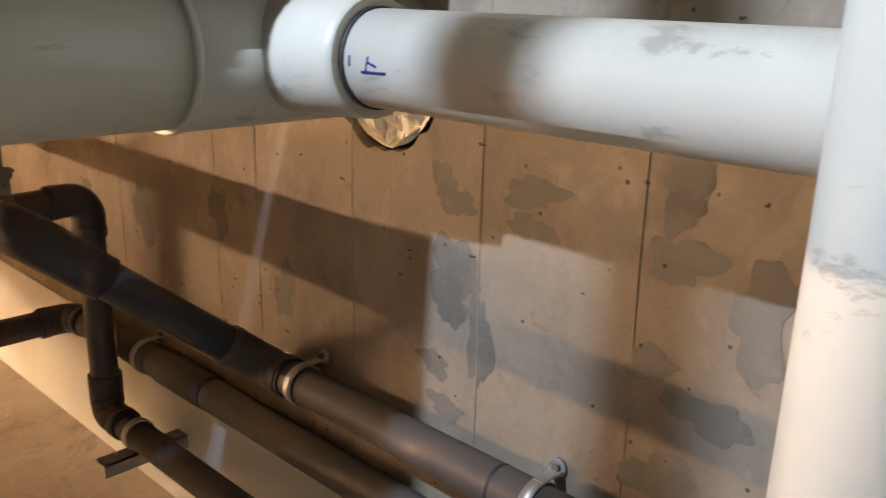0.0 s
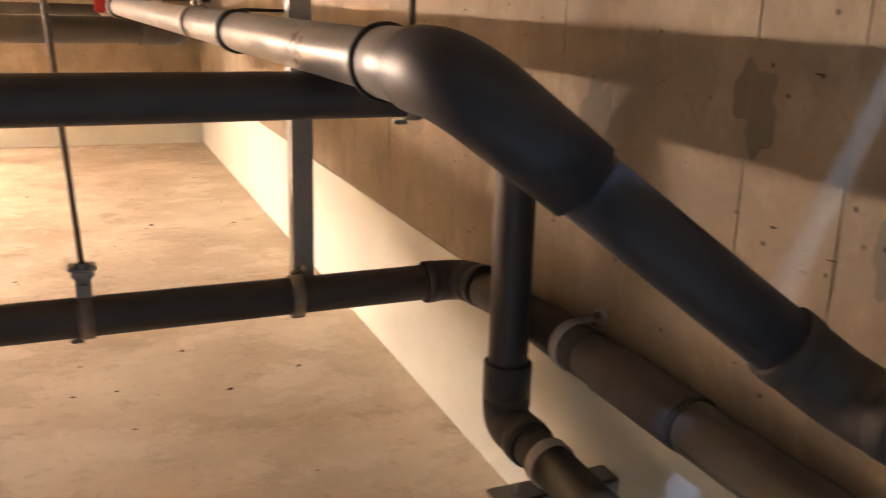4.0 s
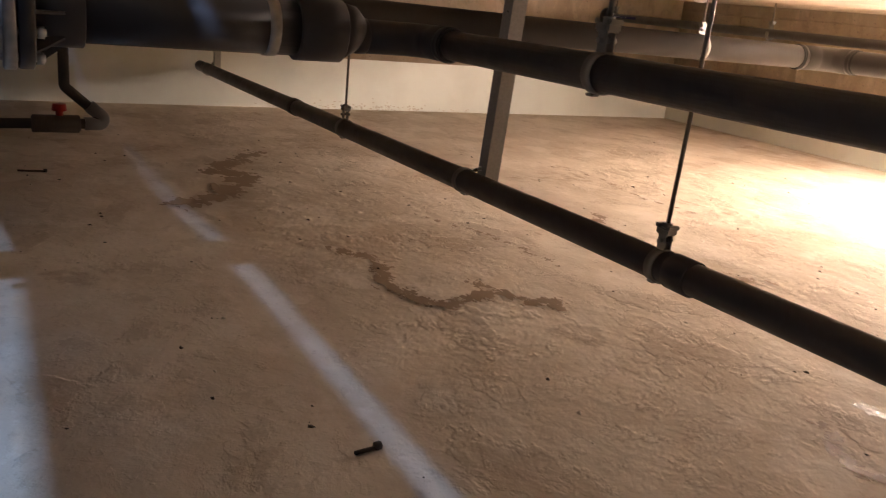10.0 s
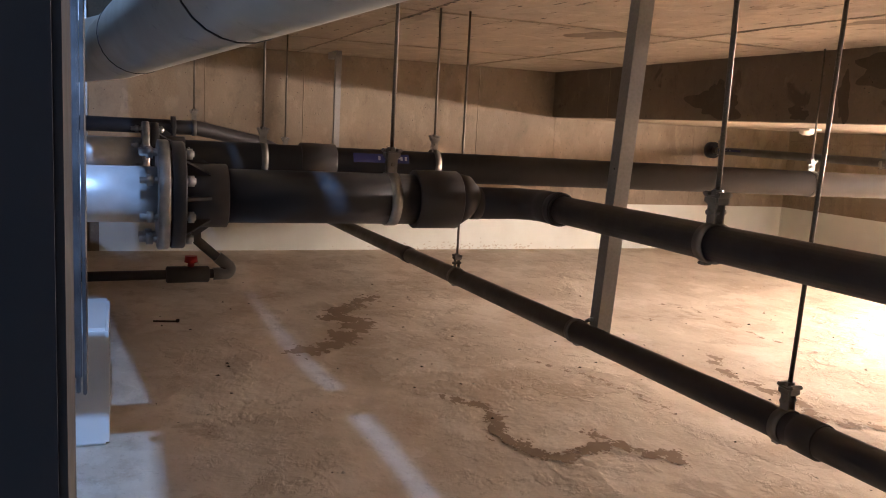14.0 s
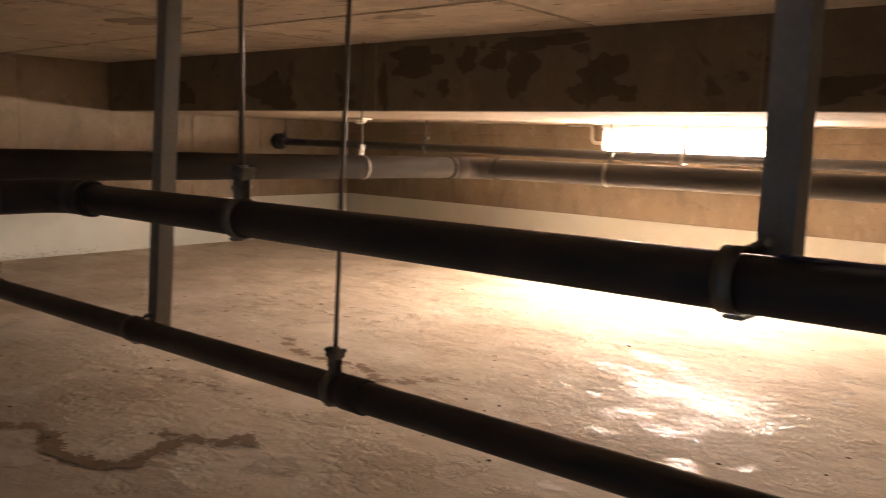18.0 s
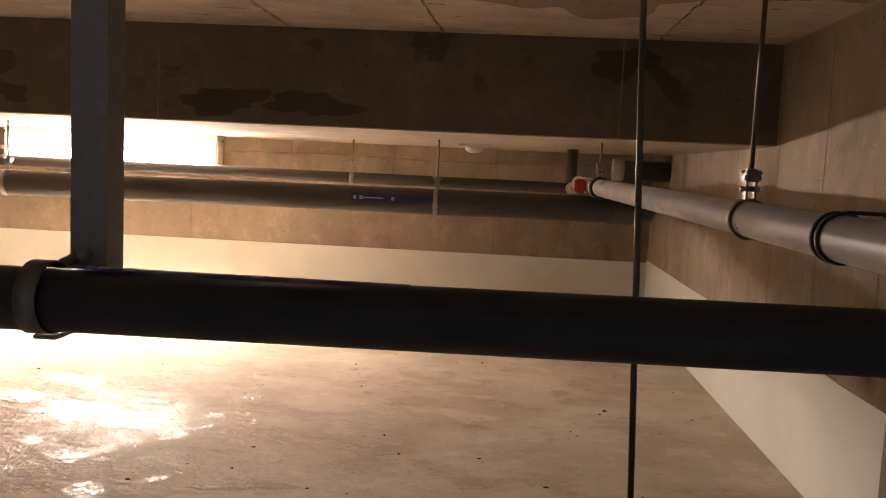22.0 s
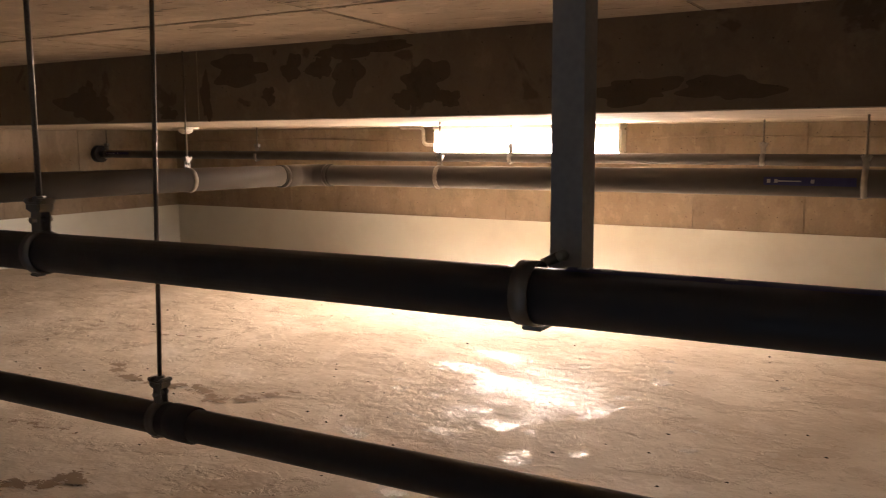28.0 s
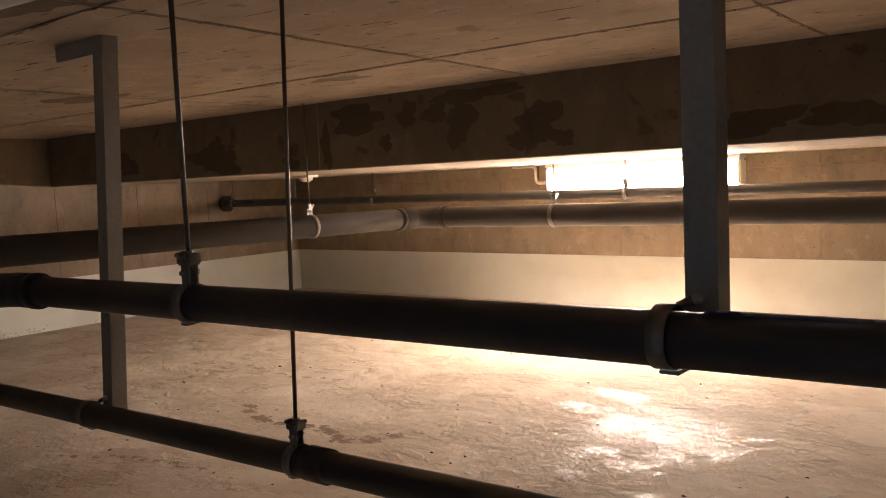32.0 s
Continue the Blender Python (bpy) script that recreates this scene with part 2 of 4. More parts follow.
SLATE = plastic("slate_pvc", (0.034, 0.035, 0.042), 0.42, (0.12, 0.105, 0.09), 0.25, 0.35)
BROWN_PIPE = plastic("brown_grey_pvc", (0.063, 0.055, 0.048), 0.55, (0.14, 0.112, 0.085), 0.35, 0.3)
GREY_PIPE = plastic("grey_pvc", (0.058, 0.054, 0.051), 0.42, (0.14, 0.12, 0.095), 0.35, 0.32)
EAST_PIPE = plastic("pale_grey_pvc", (0.20, 0.185, 0.17), 0.32, (0.31, 0.26, 0.20), 0.35)
PALE_PIPE = plastic("white_grey_pvc", (0.53, 0.515, 0.43), 0.34, (0.33, 0.29, 0.22), 0.75, 0.5, 0.4)
RUBBER = plain("black_rubber", (0.018, 0.017, 0.016), 0.6)
ZINC = metal("galvanised_steel", (0.56, 0.55, 0.53), 0.38)
HANGER_ZINC = metal("dull_hanger_zinc", (0.30, 0.285, 0.26), 0.4)
ZINC_PIPE = metal("galvanised_pipe", (0.66, 0.68, 0.70), 0.42, 30.0, 0.75)
ZINC_PIPE.node_tree.nodes["Principled BSDF"].inputs["Metallic"].default_value = 0.5
ROD_STEEL = metal("zinc_plated_rod", (0.20, 0.175, 0.145), 0.5, 300.0)
STRUT_STEEL = metal("dusty_strut_steel", (0.36, 0.35, 0.335), 0.5, 120.0, 0.8)
STRUT_STEEL.node_tree.nodes["Principled BSDF"].inputs["Metallic"].default_value = 0.4
POST_STEEL = painted("dark_blue_steel", (0.03, 0.035, 0.05), 0.45, (0.08, 0.07, 0.06), 0.4, 0.1)
CHANNEL = metal("weathered_channel", (0.21, 0.215, 0.22), 0.45, 70.0, 0.6)
BLUE = plain("blue_sticker", (0.02, 0.025, 0.12), 0.4)
STICKER_WHITE = plain("sticker_print", (0.38, 0.38, 0.42), 0.4)
RED = plain("red_handle", (0.45, 0.02, 0.015), 0.35)
CREAM = plain("cream_plastic", (0.72, 0.68, 0.58), 0.45)
FOAM = painted("pale_mortar", (0.85, 0.80, 0.68), 0.6, (0.7, 0.6, 0.45), 0.3, 0.8)
DAMP = painted("damp_screed", (0.27, 0.19, 0.12), 0.65, (0.33, 0.24, 0.155), 0.8, 0.2)
SLAB_PATCH = concrete("damp_slab_patch", (0.105, 0.087, 0.066), (0.08, 0.066, 0.05), (0.07, 0.057, 0.043), 0.7)
PATCH = concrete("damp_patch", (0.25, 0.205, 0.155), (0.20, 0.162, 0.12), (0.17, 0.135, 0.10), 0.7)
WALL_PATCH = concrete("damp_wall_patch", (0.215, 0.19, 0.15), (0.165, 0.142, 0.108), (0.15, 0.132, 0.10), 0.66)
DEBRIS = plain("dark_debris", (0.06, 0.045, 0.03), 0.8)
CHIP = plain("pale_chip", (0.6, 0.55, 0.45), 0.8)
INK = plain("blue_ink", (0.02, 0.02, 0.2), 0.5)
GLOW = plain("lit_tube", (0.8, 0.75, 0.65), 0.4, 0.0, (1.0, 0.76, 0.595), 440.0)

# ---- mesh helpers ----


def box(bm, lo, hi, bevel=0.0):
    vs = [bm.verts.new((x, y, z)) for x in (lo[0], hi[0]) for y in (lo[1], hi[1]) for z in (lo[2], hi[2])]
    fs = [bm.faces.new([vs[i] for i in f]) for f in ((0, 1, 3, 2), (4, 6, 7, 5), (0, 4, 5, 1), (2, 3, 7, 6), (0, 2, 6, 4), (1, 5, 7, 3))]
    if bevel:
        bmesh.ops.bevel(bm, geom=list({e for f in fs for e in f.edges}), offset=bevel, segments=2, affect="EDGES")
    return bm


def rounded(points, radius, steps=8):
    """The polyline with its inner corners turned into arcs."""
    points = [Vector(p) for p in points]
    out = [points[0]]
    for a, b, c in zip(points, points[1:], points[2:]):
        u, v = (a - b).normalized(), (c - b).normalized()
        half = u.angle(v) / 2
        cut = min(radius / max(math.tan(half), 1e-3), (a - b).length * 0.49, (c - b).length * 0.49)
        p, q = b + u * cut, b + v * cut
        centre = b + (u + v).normalized() * (cut / math.cos(half))
        turn = math.pi - 2 * half
        for i in range(steps + 1):
            s = i / steps
            w0, w1 = math.sin((1 - s) * turn) / math.sin(turn), math.sin(s * turn) / math.sin(turn)
            out.append(centre + (p - centre) * w0 + (q - centre) * w1)
    return out + [points[-1]]


def tube(bm, points, radius, sides=24, caps=True):
    """A round bar along the points; radius may be a list, one for each."""
    points = [Vector(p) for p in points]
    radii = radius if isinstance(radius, (list, tuple)) else [radius] * len(points)
    ways = [(b - a).normalized() if (b - a).length > 1e-7 else None for a, b in zip(points, points[1:])]
    for i, w in enumerate(ways):
        if w is None:
            ways[i] = next(x for x in (ways[i - 1 :: -1] if i else []) + ways[i + 1 :] if x is not None)
    tang = [ways[0]] + [(a + b).normalized() for a, b in zip(ways, ways[1:])] + [ways[-1]]
    side = tang[0].orthogonal().normalized()
    rings = []
    for p, t, r in zip(points, tang, radii):
        side = (side - t * side.dot(t)).normalized()
        up = t.cross(side)
        rings.append([bm.verts.new(p + r * (math.cos(k) * side + math.sin(k) * up)) for k in np.linspace(0, 2 * math.pi, sides, endpoint=False)])
    for n, (r, s) in enumerate(zip(rings, rings[1:])):
        flat = abs(radii[n] - radii[n + 1]) > 1e-5 and (points[n + 1] - points[n]).length < 1e-4
        for i in range(sides):
            f = bm.faces.new((r[i], r[i - 1], s[i - 1], s[i]))
            f.smooth = not flat
    if caps:
        bm.faces.new(rings[0])
        bm.faces.new(rings[-1][::-1])
    return bm


def collar(bm, a, b, inner, outer, sides=28, chamfer=0.002):
    """A sleeve from a to b round a pipe."""
    a, b = Vector(a), Vector(b)
    w = (b - a).normalized() * chamfer
    return tube(bm, [a, a + w, b - w, b], [outer - chamfer, outer, outer, outer - chamfer], sides)


def part(name, bm, mat, parent=None, label=""):
    bmesh.ops.recalc_face_normals(bm, faces=bm.faces[:])
    mesh = bpy.data.meshes.new(name)
    bm.to_mesh(mesh)
    bm.free()
    mesh.materials.append(mat)
    ob = new(name, mesh)
    if parent:
        ob.parent = parent
    if label:
        ob["label"] = label
    return ob


def group_at(name, place=(0, 0, 0)):
    ob = new(name)
    ob.empty_display_size = 0.05
    ob.location = place
    return ob


def slab(name, lo, hi, mat, label, category, bm=None):
    return tagged(part(name, bm or box(bmesh.new(), lo, hi), mat), label, category, kind="structure")


def blotch(bm, centre, u, v, size, seed, points=26, rough=0.35):
    """A flat patch with a ragged outline in the plane of u and v."""
    rng = random.Random(seed)
    ph = [rng.uniform(0, 6.28) for _ in range(6)]
    vs = []
    for i in range(points):
        a = 2 * math.pi * i / points
        r = 1 + rough * (0.5 * math.sin(2 * a + ph[0]) + 0.35 * math.sin(3 * a + ph[1]) + 0.3 * math.sin(5 * a + ph[2]) + 0.2 * math.sin(9 * a + ph[3]))
        vs.append(bm.verts.new(Vector(centre) + Vector(u) * (r * size[0] * math.cos(a)) + Vector(v) * (r * size[1] * math.sin(a))))
    bm.faces.new(vs)
    return bm


# ---- structure ----
X0, X1, Y0, Y1 = -5.62, 0.69, -3.2, 5.02
CEIL, SOFFIT, DROP, HIGH = 1.255, 0.945, 2.875, 3.0
slab("floor", (X0 - 0.2, Y0 - 0.2, -0.1), (X1 + 0.2, Y1 + 0.2, 0), FLOOR, "pale beige trowelled screed floor with scuffs and debris", "floor")
slab("ceiling", (X0, 0.229, CEIL), (X1, DROP, CEIL + 0.25), CEILING, "raw concrete ceiling with panel joints and damp patches", "ceiling")
def slit_sheet(outline, base, top):
    """A thin sheet of the given outline."""
    bm = bmesh.new()
    lo = [bm.verts.new((x, y, base)) for x, y in outline]
    hi = [bm.verts.new((v.co.x, v.co.y, top)) for v in lo]
    bm.faces.new(lo)
    bm.faces.new(hi)
    for i in range(len(lo)):
        bm.faces.new((lo[i - 1], lo[i], hi[i], hi[i - 1]))
    return bm


# unseen sheets, added and outlined so the cold lamp stripes the floor between them
slab("slit_plate", None, None, STRUT_STEEL, "thin unseen steel plate added to leave a light slit beside the ceiling slab", "plate", slit_sheet(((X0, 0.045), (-1.0, 0.02), (X1, -0.016), (X1, 0.222), (-0.9, 0.212), (-1.22, 0.211), (-1.4, 0.204), (-1.56, 0.1895), (-2.1, 0.182), (X0, 0.147)), CEIL, CEIL + 0.02))
slab("slit_lip", None, None, STRUT_STEEL, "thin unseen steel lip added to narrow the light slit at the ceiling slab", "plate", slit_sheet(((-1.38, 0.2285), (-1.52, 0.213), (-1.64, 0.2055), (-2.1, 0.1965), (X0, 0.156), (X0, 0.2285)), CEIL + 0.004, CEIL + 0.016))
# slab in a darker concrete tone than the thin pale sheet on its underside
slab("dropped_slab", (X0, DROP, SOFFIT), (X1, Y1, CEIL + 0.25), BEAM, "dark blotched dropped concrete slab over the far bay", "slab")
slab("soffit_sheet", (X0, DROP + 0.012, SOFFIT - 0.004), (X1, Y1, SOFFIT - 0.0004), CEILING, "pale concrete underside of the dropped slab", "ceiling")
slab("wall_north", (X0 - 0.2, Y1, 0), (X1 + 0.2, Y1 + 0.2, CEIL + 0.25), WALL, "board-marked beige concrete wall behind the pipes", "wall")
slab("wall_south", (X0 - 0.2, Y0 - 0.2, 0), (X1 + 0.2, Y0, HIGH), WALL, "plain concrete wall of the tank room", "wall")
slab("wall_west", (X0 - 0.2, Y0, 0), (X0, Y1, CEIL + 0.25), WALL, "board-marked beige concrete wall with shadow band", "wall")
slab("wall_west_upper", (X0 - 0.2, Y0, CEIL + 0.25), (X0, 1.2, HIGH), WALL, "plain concrete wall of the tank room", "wall")
slab("wall_east_upper", (X1, Y0, CEIL + 0.25), (X1 + 0.2, 1.2, HIGH), WALL, "plain concrete wall of the tank room", "wall")
slab("wall_north_upper", (X0 - 0.2, 1.2, CEIL + 0.25), (X1 + 0.2, 1.4, HIGH), WALL, "plain concrete wall of the tank room", "wall")
slab("ceiling_upper", (X0 - 0.2, Y0 - 0.2, HIGH), (X1 + 0.2, 1.4, HIGH + 0.2), WALL, "plain concrete ceiling of the tank room", "ceiling")

HOLE_Y, HOLE_Z, HOLE_R = 0.113, 1.003, 0.1


def pierced_wall():
    """The east wall with its round pipe hole."""
    bm = bmesh.new()
    top = CEIL + 0.25
    for lo, hi in (((X1, Y0, 0), (X1 + 0.2, HOLE_Y - 0.17, top)), ((X1, HOLE_Y + 0.17, 0), (X1 + 0.2, Y1, top)), ((X1, HOLE_Y - 0.17, 0), (X1 + 0.2, HOLE_Y + 0.17, HOLE_Z - 0.17)), ((X1, HOLE_Y - 0.17, HOLE_Z + 0.17), (X1 + 0.2, HOLE_Y + 0.17, top))):
        box(bm, lo, hi)
    n = 40
    rng = random.Random(4)
    rag = [rng.uniform(-0.012, 0.012) for _ in range(n)]
    rings = []
    for x, kind in ((X1 + 0.2, "square"), (X1 + 0.2, "round"), (X1 + 0.05, "round"), (X1, "ragged"), (X1, "square")):
        ring = []
        for i in range(n):
            a = 2 * math.pi * i / n
            c, s = math.cos(a), math.sin(a)
            r = HOLE_R if kind == "round" else HOLE_R + 0.006 + 0.45 * rag[i] if kind == "ragged" else 0.17 / max(abs(c), abs(s))
            ring.append(bm.verts.new((x, HOLE_Y + r * c, HOLE_Z + r * s)))
        rings.append(ring)
    for r, s in zip(rings, rings[1:]):
        for i in range(n):
            bm.faces.new((r[i - 1], r[i], s[i], s[i - 1]))
    return bm


slab("wall_east", None, None, WALL_EAST, "damp-blotched concrete wall with a broken-out pipe hole", "wall", pierced_wall())
BAND = 0.335
slab("paint_band_north", (X0 + 0.004, Y1 - 0.004, 0.001), (X1 - 0.004, Y1 - 0.0005, BAND), WHITE, "white waterproof paint on the foot of the wall", "paint band")
slab("paint_band_west", (X0 + 0.0005, -0.1, 0.001), (X0 + 0.004, Y1 - 0.005, BAND), WHITE, "white waterproof paint on the foot of the wall", "paint band")
slab("paint_band_east", (X1 - 0.004, -1.2, 0.001), (X1 - 0.0005, Y1 - 0.005, BAND + 0.013), WHITE, "white waterproof paint on the foot of the wall", "paint band")

# panel joints of the formwork, proud fins of concrete
joints = bmesh.new()
JOINTS = ((-4.6, 0.0), (-3.2, -0.02), (-1.775, -0.05), (-0.86, 0.0), (-0.47, 0.035), (0.3, 0.0))
for x0, drift in JOINTS:
    x = x0
    wob = [(x0 + drift * y + 0.004 * math.sin(7 * y + x), y, CEIL - 0.0005) for y in np.linspace(0.26, DROP - 0.01, 24)]
    tube(joints, wob, 0.0035, 5)
for y in (1.05, 2.2):
    tube(joints, [(x, y + 0.004 * math.sin(5 * x), CEIL - 0.0005) for x in np.linspace(X0 + 0.02, X1 - 0.02, 40)], 0.003, 5)
cracks = bmesh.new()
rng = random.Random(21)
for x, drift in JOINTS:
    for y in np.linspace(0.27, DROP - 0.03, 70):
        if rng.random() < 0.85:
            blotch(cracks, (x + drift * y + 0.004 * math.sin(7 * y + x) + rng.gauss(0, 0.002), y, CEIL - 0.0042), (1, 0, 0), (0, 1, 0), (rng.uniform(0.0015, 0.004), rng.uniform(0.014, 0.032)), rng.random(), 9, 0.6)
for y in (1.05, 2.2):
    for x in np.linspace(X0 + 0.05, X1 - 0.05, 150):
        if rng.random() < 0.75:
            blotch(cracks, (x, y + 0.004 * math.sin(5 * x) + rng.gauss(0, 0.003), CEIL - 0.004), (1, 0, 0), (0, 1, 0), (rng.uniform(0.015, 0.035), rng.uniform(0.002, 0.007)), rng.random(), 9, 0.6)
tagged(part("ceiling_cracks", cracks, DEBRIS), "dark broken edges along the ceiling formwork joints", "cracks", kind="stuff")
tagged(part("ceiling_joint_fins", joints, CEILING), "thin concrete fins along the formwork joints", "fins", kind="stuff")
seams = bmesh.new()
for y in (-0.58, -0.32, -0.08, 0.18, 0.435, 0.568, 0.95, 1.33, 1.7, 2.08, 2.46, 2.84, 3.3, 3.9, 4.5):
    tube(seams, [(X1 - 0.0001, y + 0.003 * math.sin(9 * z + y), z) for z in np.linspace(0.36, CEIL, 10)], 0.0012, 5)
for y in (0.5, 1.1, 1.7, 2.3, 2.9, 3.5, 4.1):
    tube(seams, [(X0 + 0.0003, y, z) for z in np.linspace(BAND + 0.01, CEIL if y < 2.8 else SOFFIT, 8)], 0.003, 5)
for x in (-5.0, -4.4, -3.8, -3.2, -2.6, -2.0, -1.4, -0.8, -0.2, 0.4):
    tube(seams, [(x, Y1 - 0.0003, z) for z in np.linspace(BAND + 0.01, SOFFIT, 6)], 0.003, 5)
for x in (-4.9, -3.1, -1.3, 0.2):
    tube(seams, [(x, DROP - 0.0002, z) for z in np.linspace(SOFFIT, CEIL, 6)], 0.0028, 5)
tube(seams, [(x, Y1 - 0.0003, 0.862 + 0.006 * math.sin(4 * x)) for x in np.linspace(X0 + 0.02, X1 - 0.02, 60)], 0.004, 5)
tagged(part("wall_joint_fins", seams, WALL_EAST), "thin concrete fins along the wall formwork joints", "fins", kind="stuff")

# nail dents and tie marks of the formwork
dents = bmesh.new()
rng = random.Random(11)
for _ in range(240):
    x, y = rng.uniform(-4.5, X1 - 0.05), rng.uniform(0.3, DROP - 0.05)
    blotch(dents, (x, y, CEIL - 0.0012), (1, 0, 0), (0, 1, 0), (rng.uniform(0.004, 0.022), rng.uniform(0.0015, 0.006)), rng.random(), 9, 0.6)
for _ in range(230):
    x, y = rng.uniform(-4.2, X1 - 0.1), rng.uniform(0.6, DROP - 0.05)
    blotch(dents, (x, y, CEIL - 0.0013), (1, 0.1, 0), (-0.1, 1, 0), (rng.uniform(0.012, 0.055), rng.uniform(0.0015, 0.005)), rng.random(), 12, 0.7)
for _ in range(110):
    y, z = rng.uniform(-0.9, 3.5), rng.uniform(0.38, CEIL - 0.02)
    blotch(dents, (X1 - 0.0010, y, z), (0, 1, 0), (0, 0, 1), (rng.uniform(0.002, 0.007), rng.uniform(0.001, 0.003)), rng.random(), 8, 0.6)
tagged(part("formwork_dents", dents, DEBRIS), "dark nail dents and pits in the concrete", "dents", kind="stuff")


def patches(name, label, mat, parent_plane, rows):
    u, v = parent_plane
    for n, (c, size) in enumerate(rows):
        off = Vector(u).cross(Vector(v)) * (0.00003 * n) * (-1 if u == (0, 1, 0) or v == (0, 1, 0) else 1)
        bm = blotch(bmesh.new(), Vector(c) + off, u, v, size, n + len(name), 48, 0.4)
        tagged(part(name, bm, mat), label, "damp patch", kind="structure")


Zc, Xe, Yd = CEIL - 0.0006, X1 - 0.0005, DROP - 0.0006
patches("ceiling_damp_patch", "dark damp repair patches on the ceiling", PATCH, ((1, 0, 0), (0, 1, 0)), [((0.0, 2.22, Zc), (0.25, 0.3)), ((-0.62, 1.83, Zc), (0.28, 0.13)), ((-2.4, 2.32, Zc), (0.13, 0.05)), ((-1.9, 0.95, Zc), (0.15, 0.06)), ((-3.4, 1.9, Zc), (0.2, 0.1))])
patches("wall_damp_patch", "grey damp blotches on the concrete wall", WALL_PATCH, ((0, 1, 0), (0, 0, 1)), [((Xe, -0.012, 0.87), (0.022, 0.032)), ((Xe, -0.04, 0.848), (0.026, 0.02)), ((Xe, -0.162, 0.885), (0.046, 0.021)), ((Xe, -0.162, 0.84), (0.034, 0.018)), ((Xe, -0.032, 0.745), (0.05, 0.05)), ((Xe, -0.03, 0.70), (0.03, 0.03)), ((Xe, -0.085, 0.66), (0.02, 0.075)), ((Xe, 0.0, 0.602), (0.03, 0.02)), ((Xe, -0.025, 0.54), (0.035, 0.018)), ((Xe, -0.365, 0.925), (0.032, 0.042)), ((Xe, -0.37, 0.845), (0.04, 0.03)), ((Xe, -0.465, 0.80), (0.035, 0.06)), ((Xe, -0.345, 0.715), (0.035, 0.02)), ((Xe, -0.42, 0.675), (0.05, 0.026)), ((Xe, -0.37, 0.575), (0.05, 0.03)), ((Xe, 0.36, 0.62), (0.03, 0.05)), ((Xe, 0.56, 0.72), (0.03, 0.045)), ((Xe, 0.85, 0.66), (0.035, 0.07)), ((Xe, 1.12, 0.62), (0.05, 0.06))])
patches("slab_damp_patch", "blackish damp blotches on the slab face", SLAB_PATCH, ((1, 0, 0), (0, 0, 1)), [((-1.085, Yd, 1.012), (0.14, 0.042)), ((-0.79, Yd, 1.012), (0.13, 0.042)), ((-3.88, Yd, 1.03), (0.2, 0.07)), ((-3.87, Yd, 1.09), (0.06, 0.06)), ((-2.68, Yd, 1.045), (0.04, 0.032)), ((-2.55, Yd, 1.155), (0.055, 0.05)), ((-2.40, Yd, 1.15), (0.055, 0.05)), ((-2.27, Yd, 1.10), (0.075, 0.085)), ((-1.9, Yd, 1.075), (0.10, 0.075)), ((-2.0, Yd, 1.01), (0.05, 0.03)), ((-1.8, Yd, 1.01), (0.05, 0.035)), ((-2.85, Yd, 1.16), (0.17, 0.06)), ((-3.05, Yd, 1.05), (0.035, 0.09)), ((-2.2, Yd, 1.21), (0.2, 0.03)), ((-4.7, Yd, 1.04), (0.1, 0.06)), ((-3.3, Yd, 0.985), (0.06, 0.03)), ((0.2, Yd, 1.18), (0.1, 0.05))])


def stain(points, widths, seed):
    """A mottled, wandering damp tide mark on the floor."""
    bm = bmesh.new()
    rng = random.Random(seed)
    pts = rounded([(x, y, 0.0) for x, y in points], 0.04, 4)
    for i, p in enumerate(pts):
        for k in range(4):
            w = widths * rng.uniform(0.12, 0.75) / (1 + 0.6 * k)
            c = p + Vector((rng.gauss(0, widths * 0.5 * (0.6 + k * 0.3)), rng.gauss(0, widths * 0.5 * (0.6 + k * 0.3)), 0.0008 + 0.000006 * (4 * i + k)))
            blotch(bm, c, (1, 0, 0), (0, 1, 0), (w * rng.uniform(0.6, 1.5), w * rng.uniform(0.5, 1.1)), rng.random(), 11, 0.7)
    return tagged(part("water_stain", bm, DAMP), "brown mottled water stain on the screed", "stain", kind="structure")


def dense(points, n=5, wob=0.02, seed=1):
    rng = random.Random(seed)
    out = []
    for (x, y), (u, v) in zip(points, points[1:]):
        for i in range(n):
            s = i / n
            out.append((x + (u - x) * s + rng.uniform(-wob, wob), y + (v - y) * s + rng.uniform(-wob, wob)))
    return out + [points[-1]]


stain(dense([(-2.66, 0.98), (-2.53, 1.07), (-2.40, 1.03), (-2.32, 1.01), (-2.2, 1.02), (-2.12, 1.10), (-2.16, 1.2), (-2.19, 1.25)], 4, 0.014, 3), 0.026, 5)
stain(dense([(-2.28, 1.27), (-2.18, 1.31), (-2.09, 1.34), (-2.10, 1.42), (-1.99, 1.40)], 4, 0.016, 4), 0.022, 6)
stain(dense([(-4.2, 1.15), (-3.95, 1.0), (-3.78, 0.87), (-3.67, 0.97), (-3.5, 0.88), (-3.33, 0.80), (-3.26, 0.64)], 5, 0.03, 5), 0.05, 7)
stain(dense([(-3.0, 1.42), (-2.8, 1.55), (-2.6, 1.6), (-2.35, 1.62)], 4, 0.015, 8), 0.014, 9)
stain(dense([(-2.9, 2.2), (-2.7, 2.1), (-2.45, 2.12), (-2.2, 2.05), (-2.05, 2.25)], 4, 0.03, 9), 0.03, 10)
stain(dense([(-3.9, 2.6), (-3.5, 2.7), (-3.1, 2.62), (-2.8, 2.75)], 4, 0.02, 12), 0.016, 13)
stain(dense([(-1.3, 1.55), (-1.15, 1.45), (-1.02, 1.55), (-0.9, 1.5)], 4, 0.02, 14), 0.02, 15)

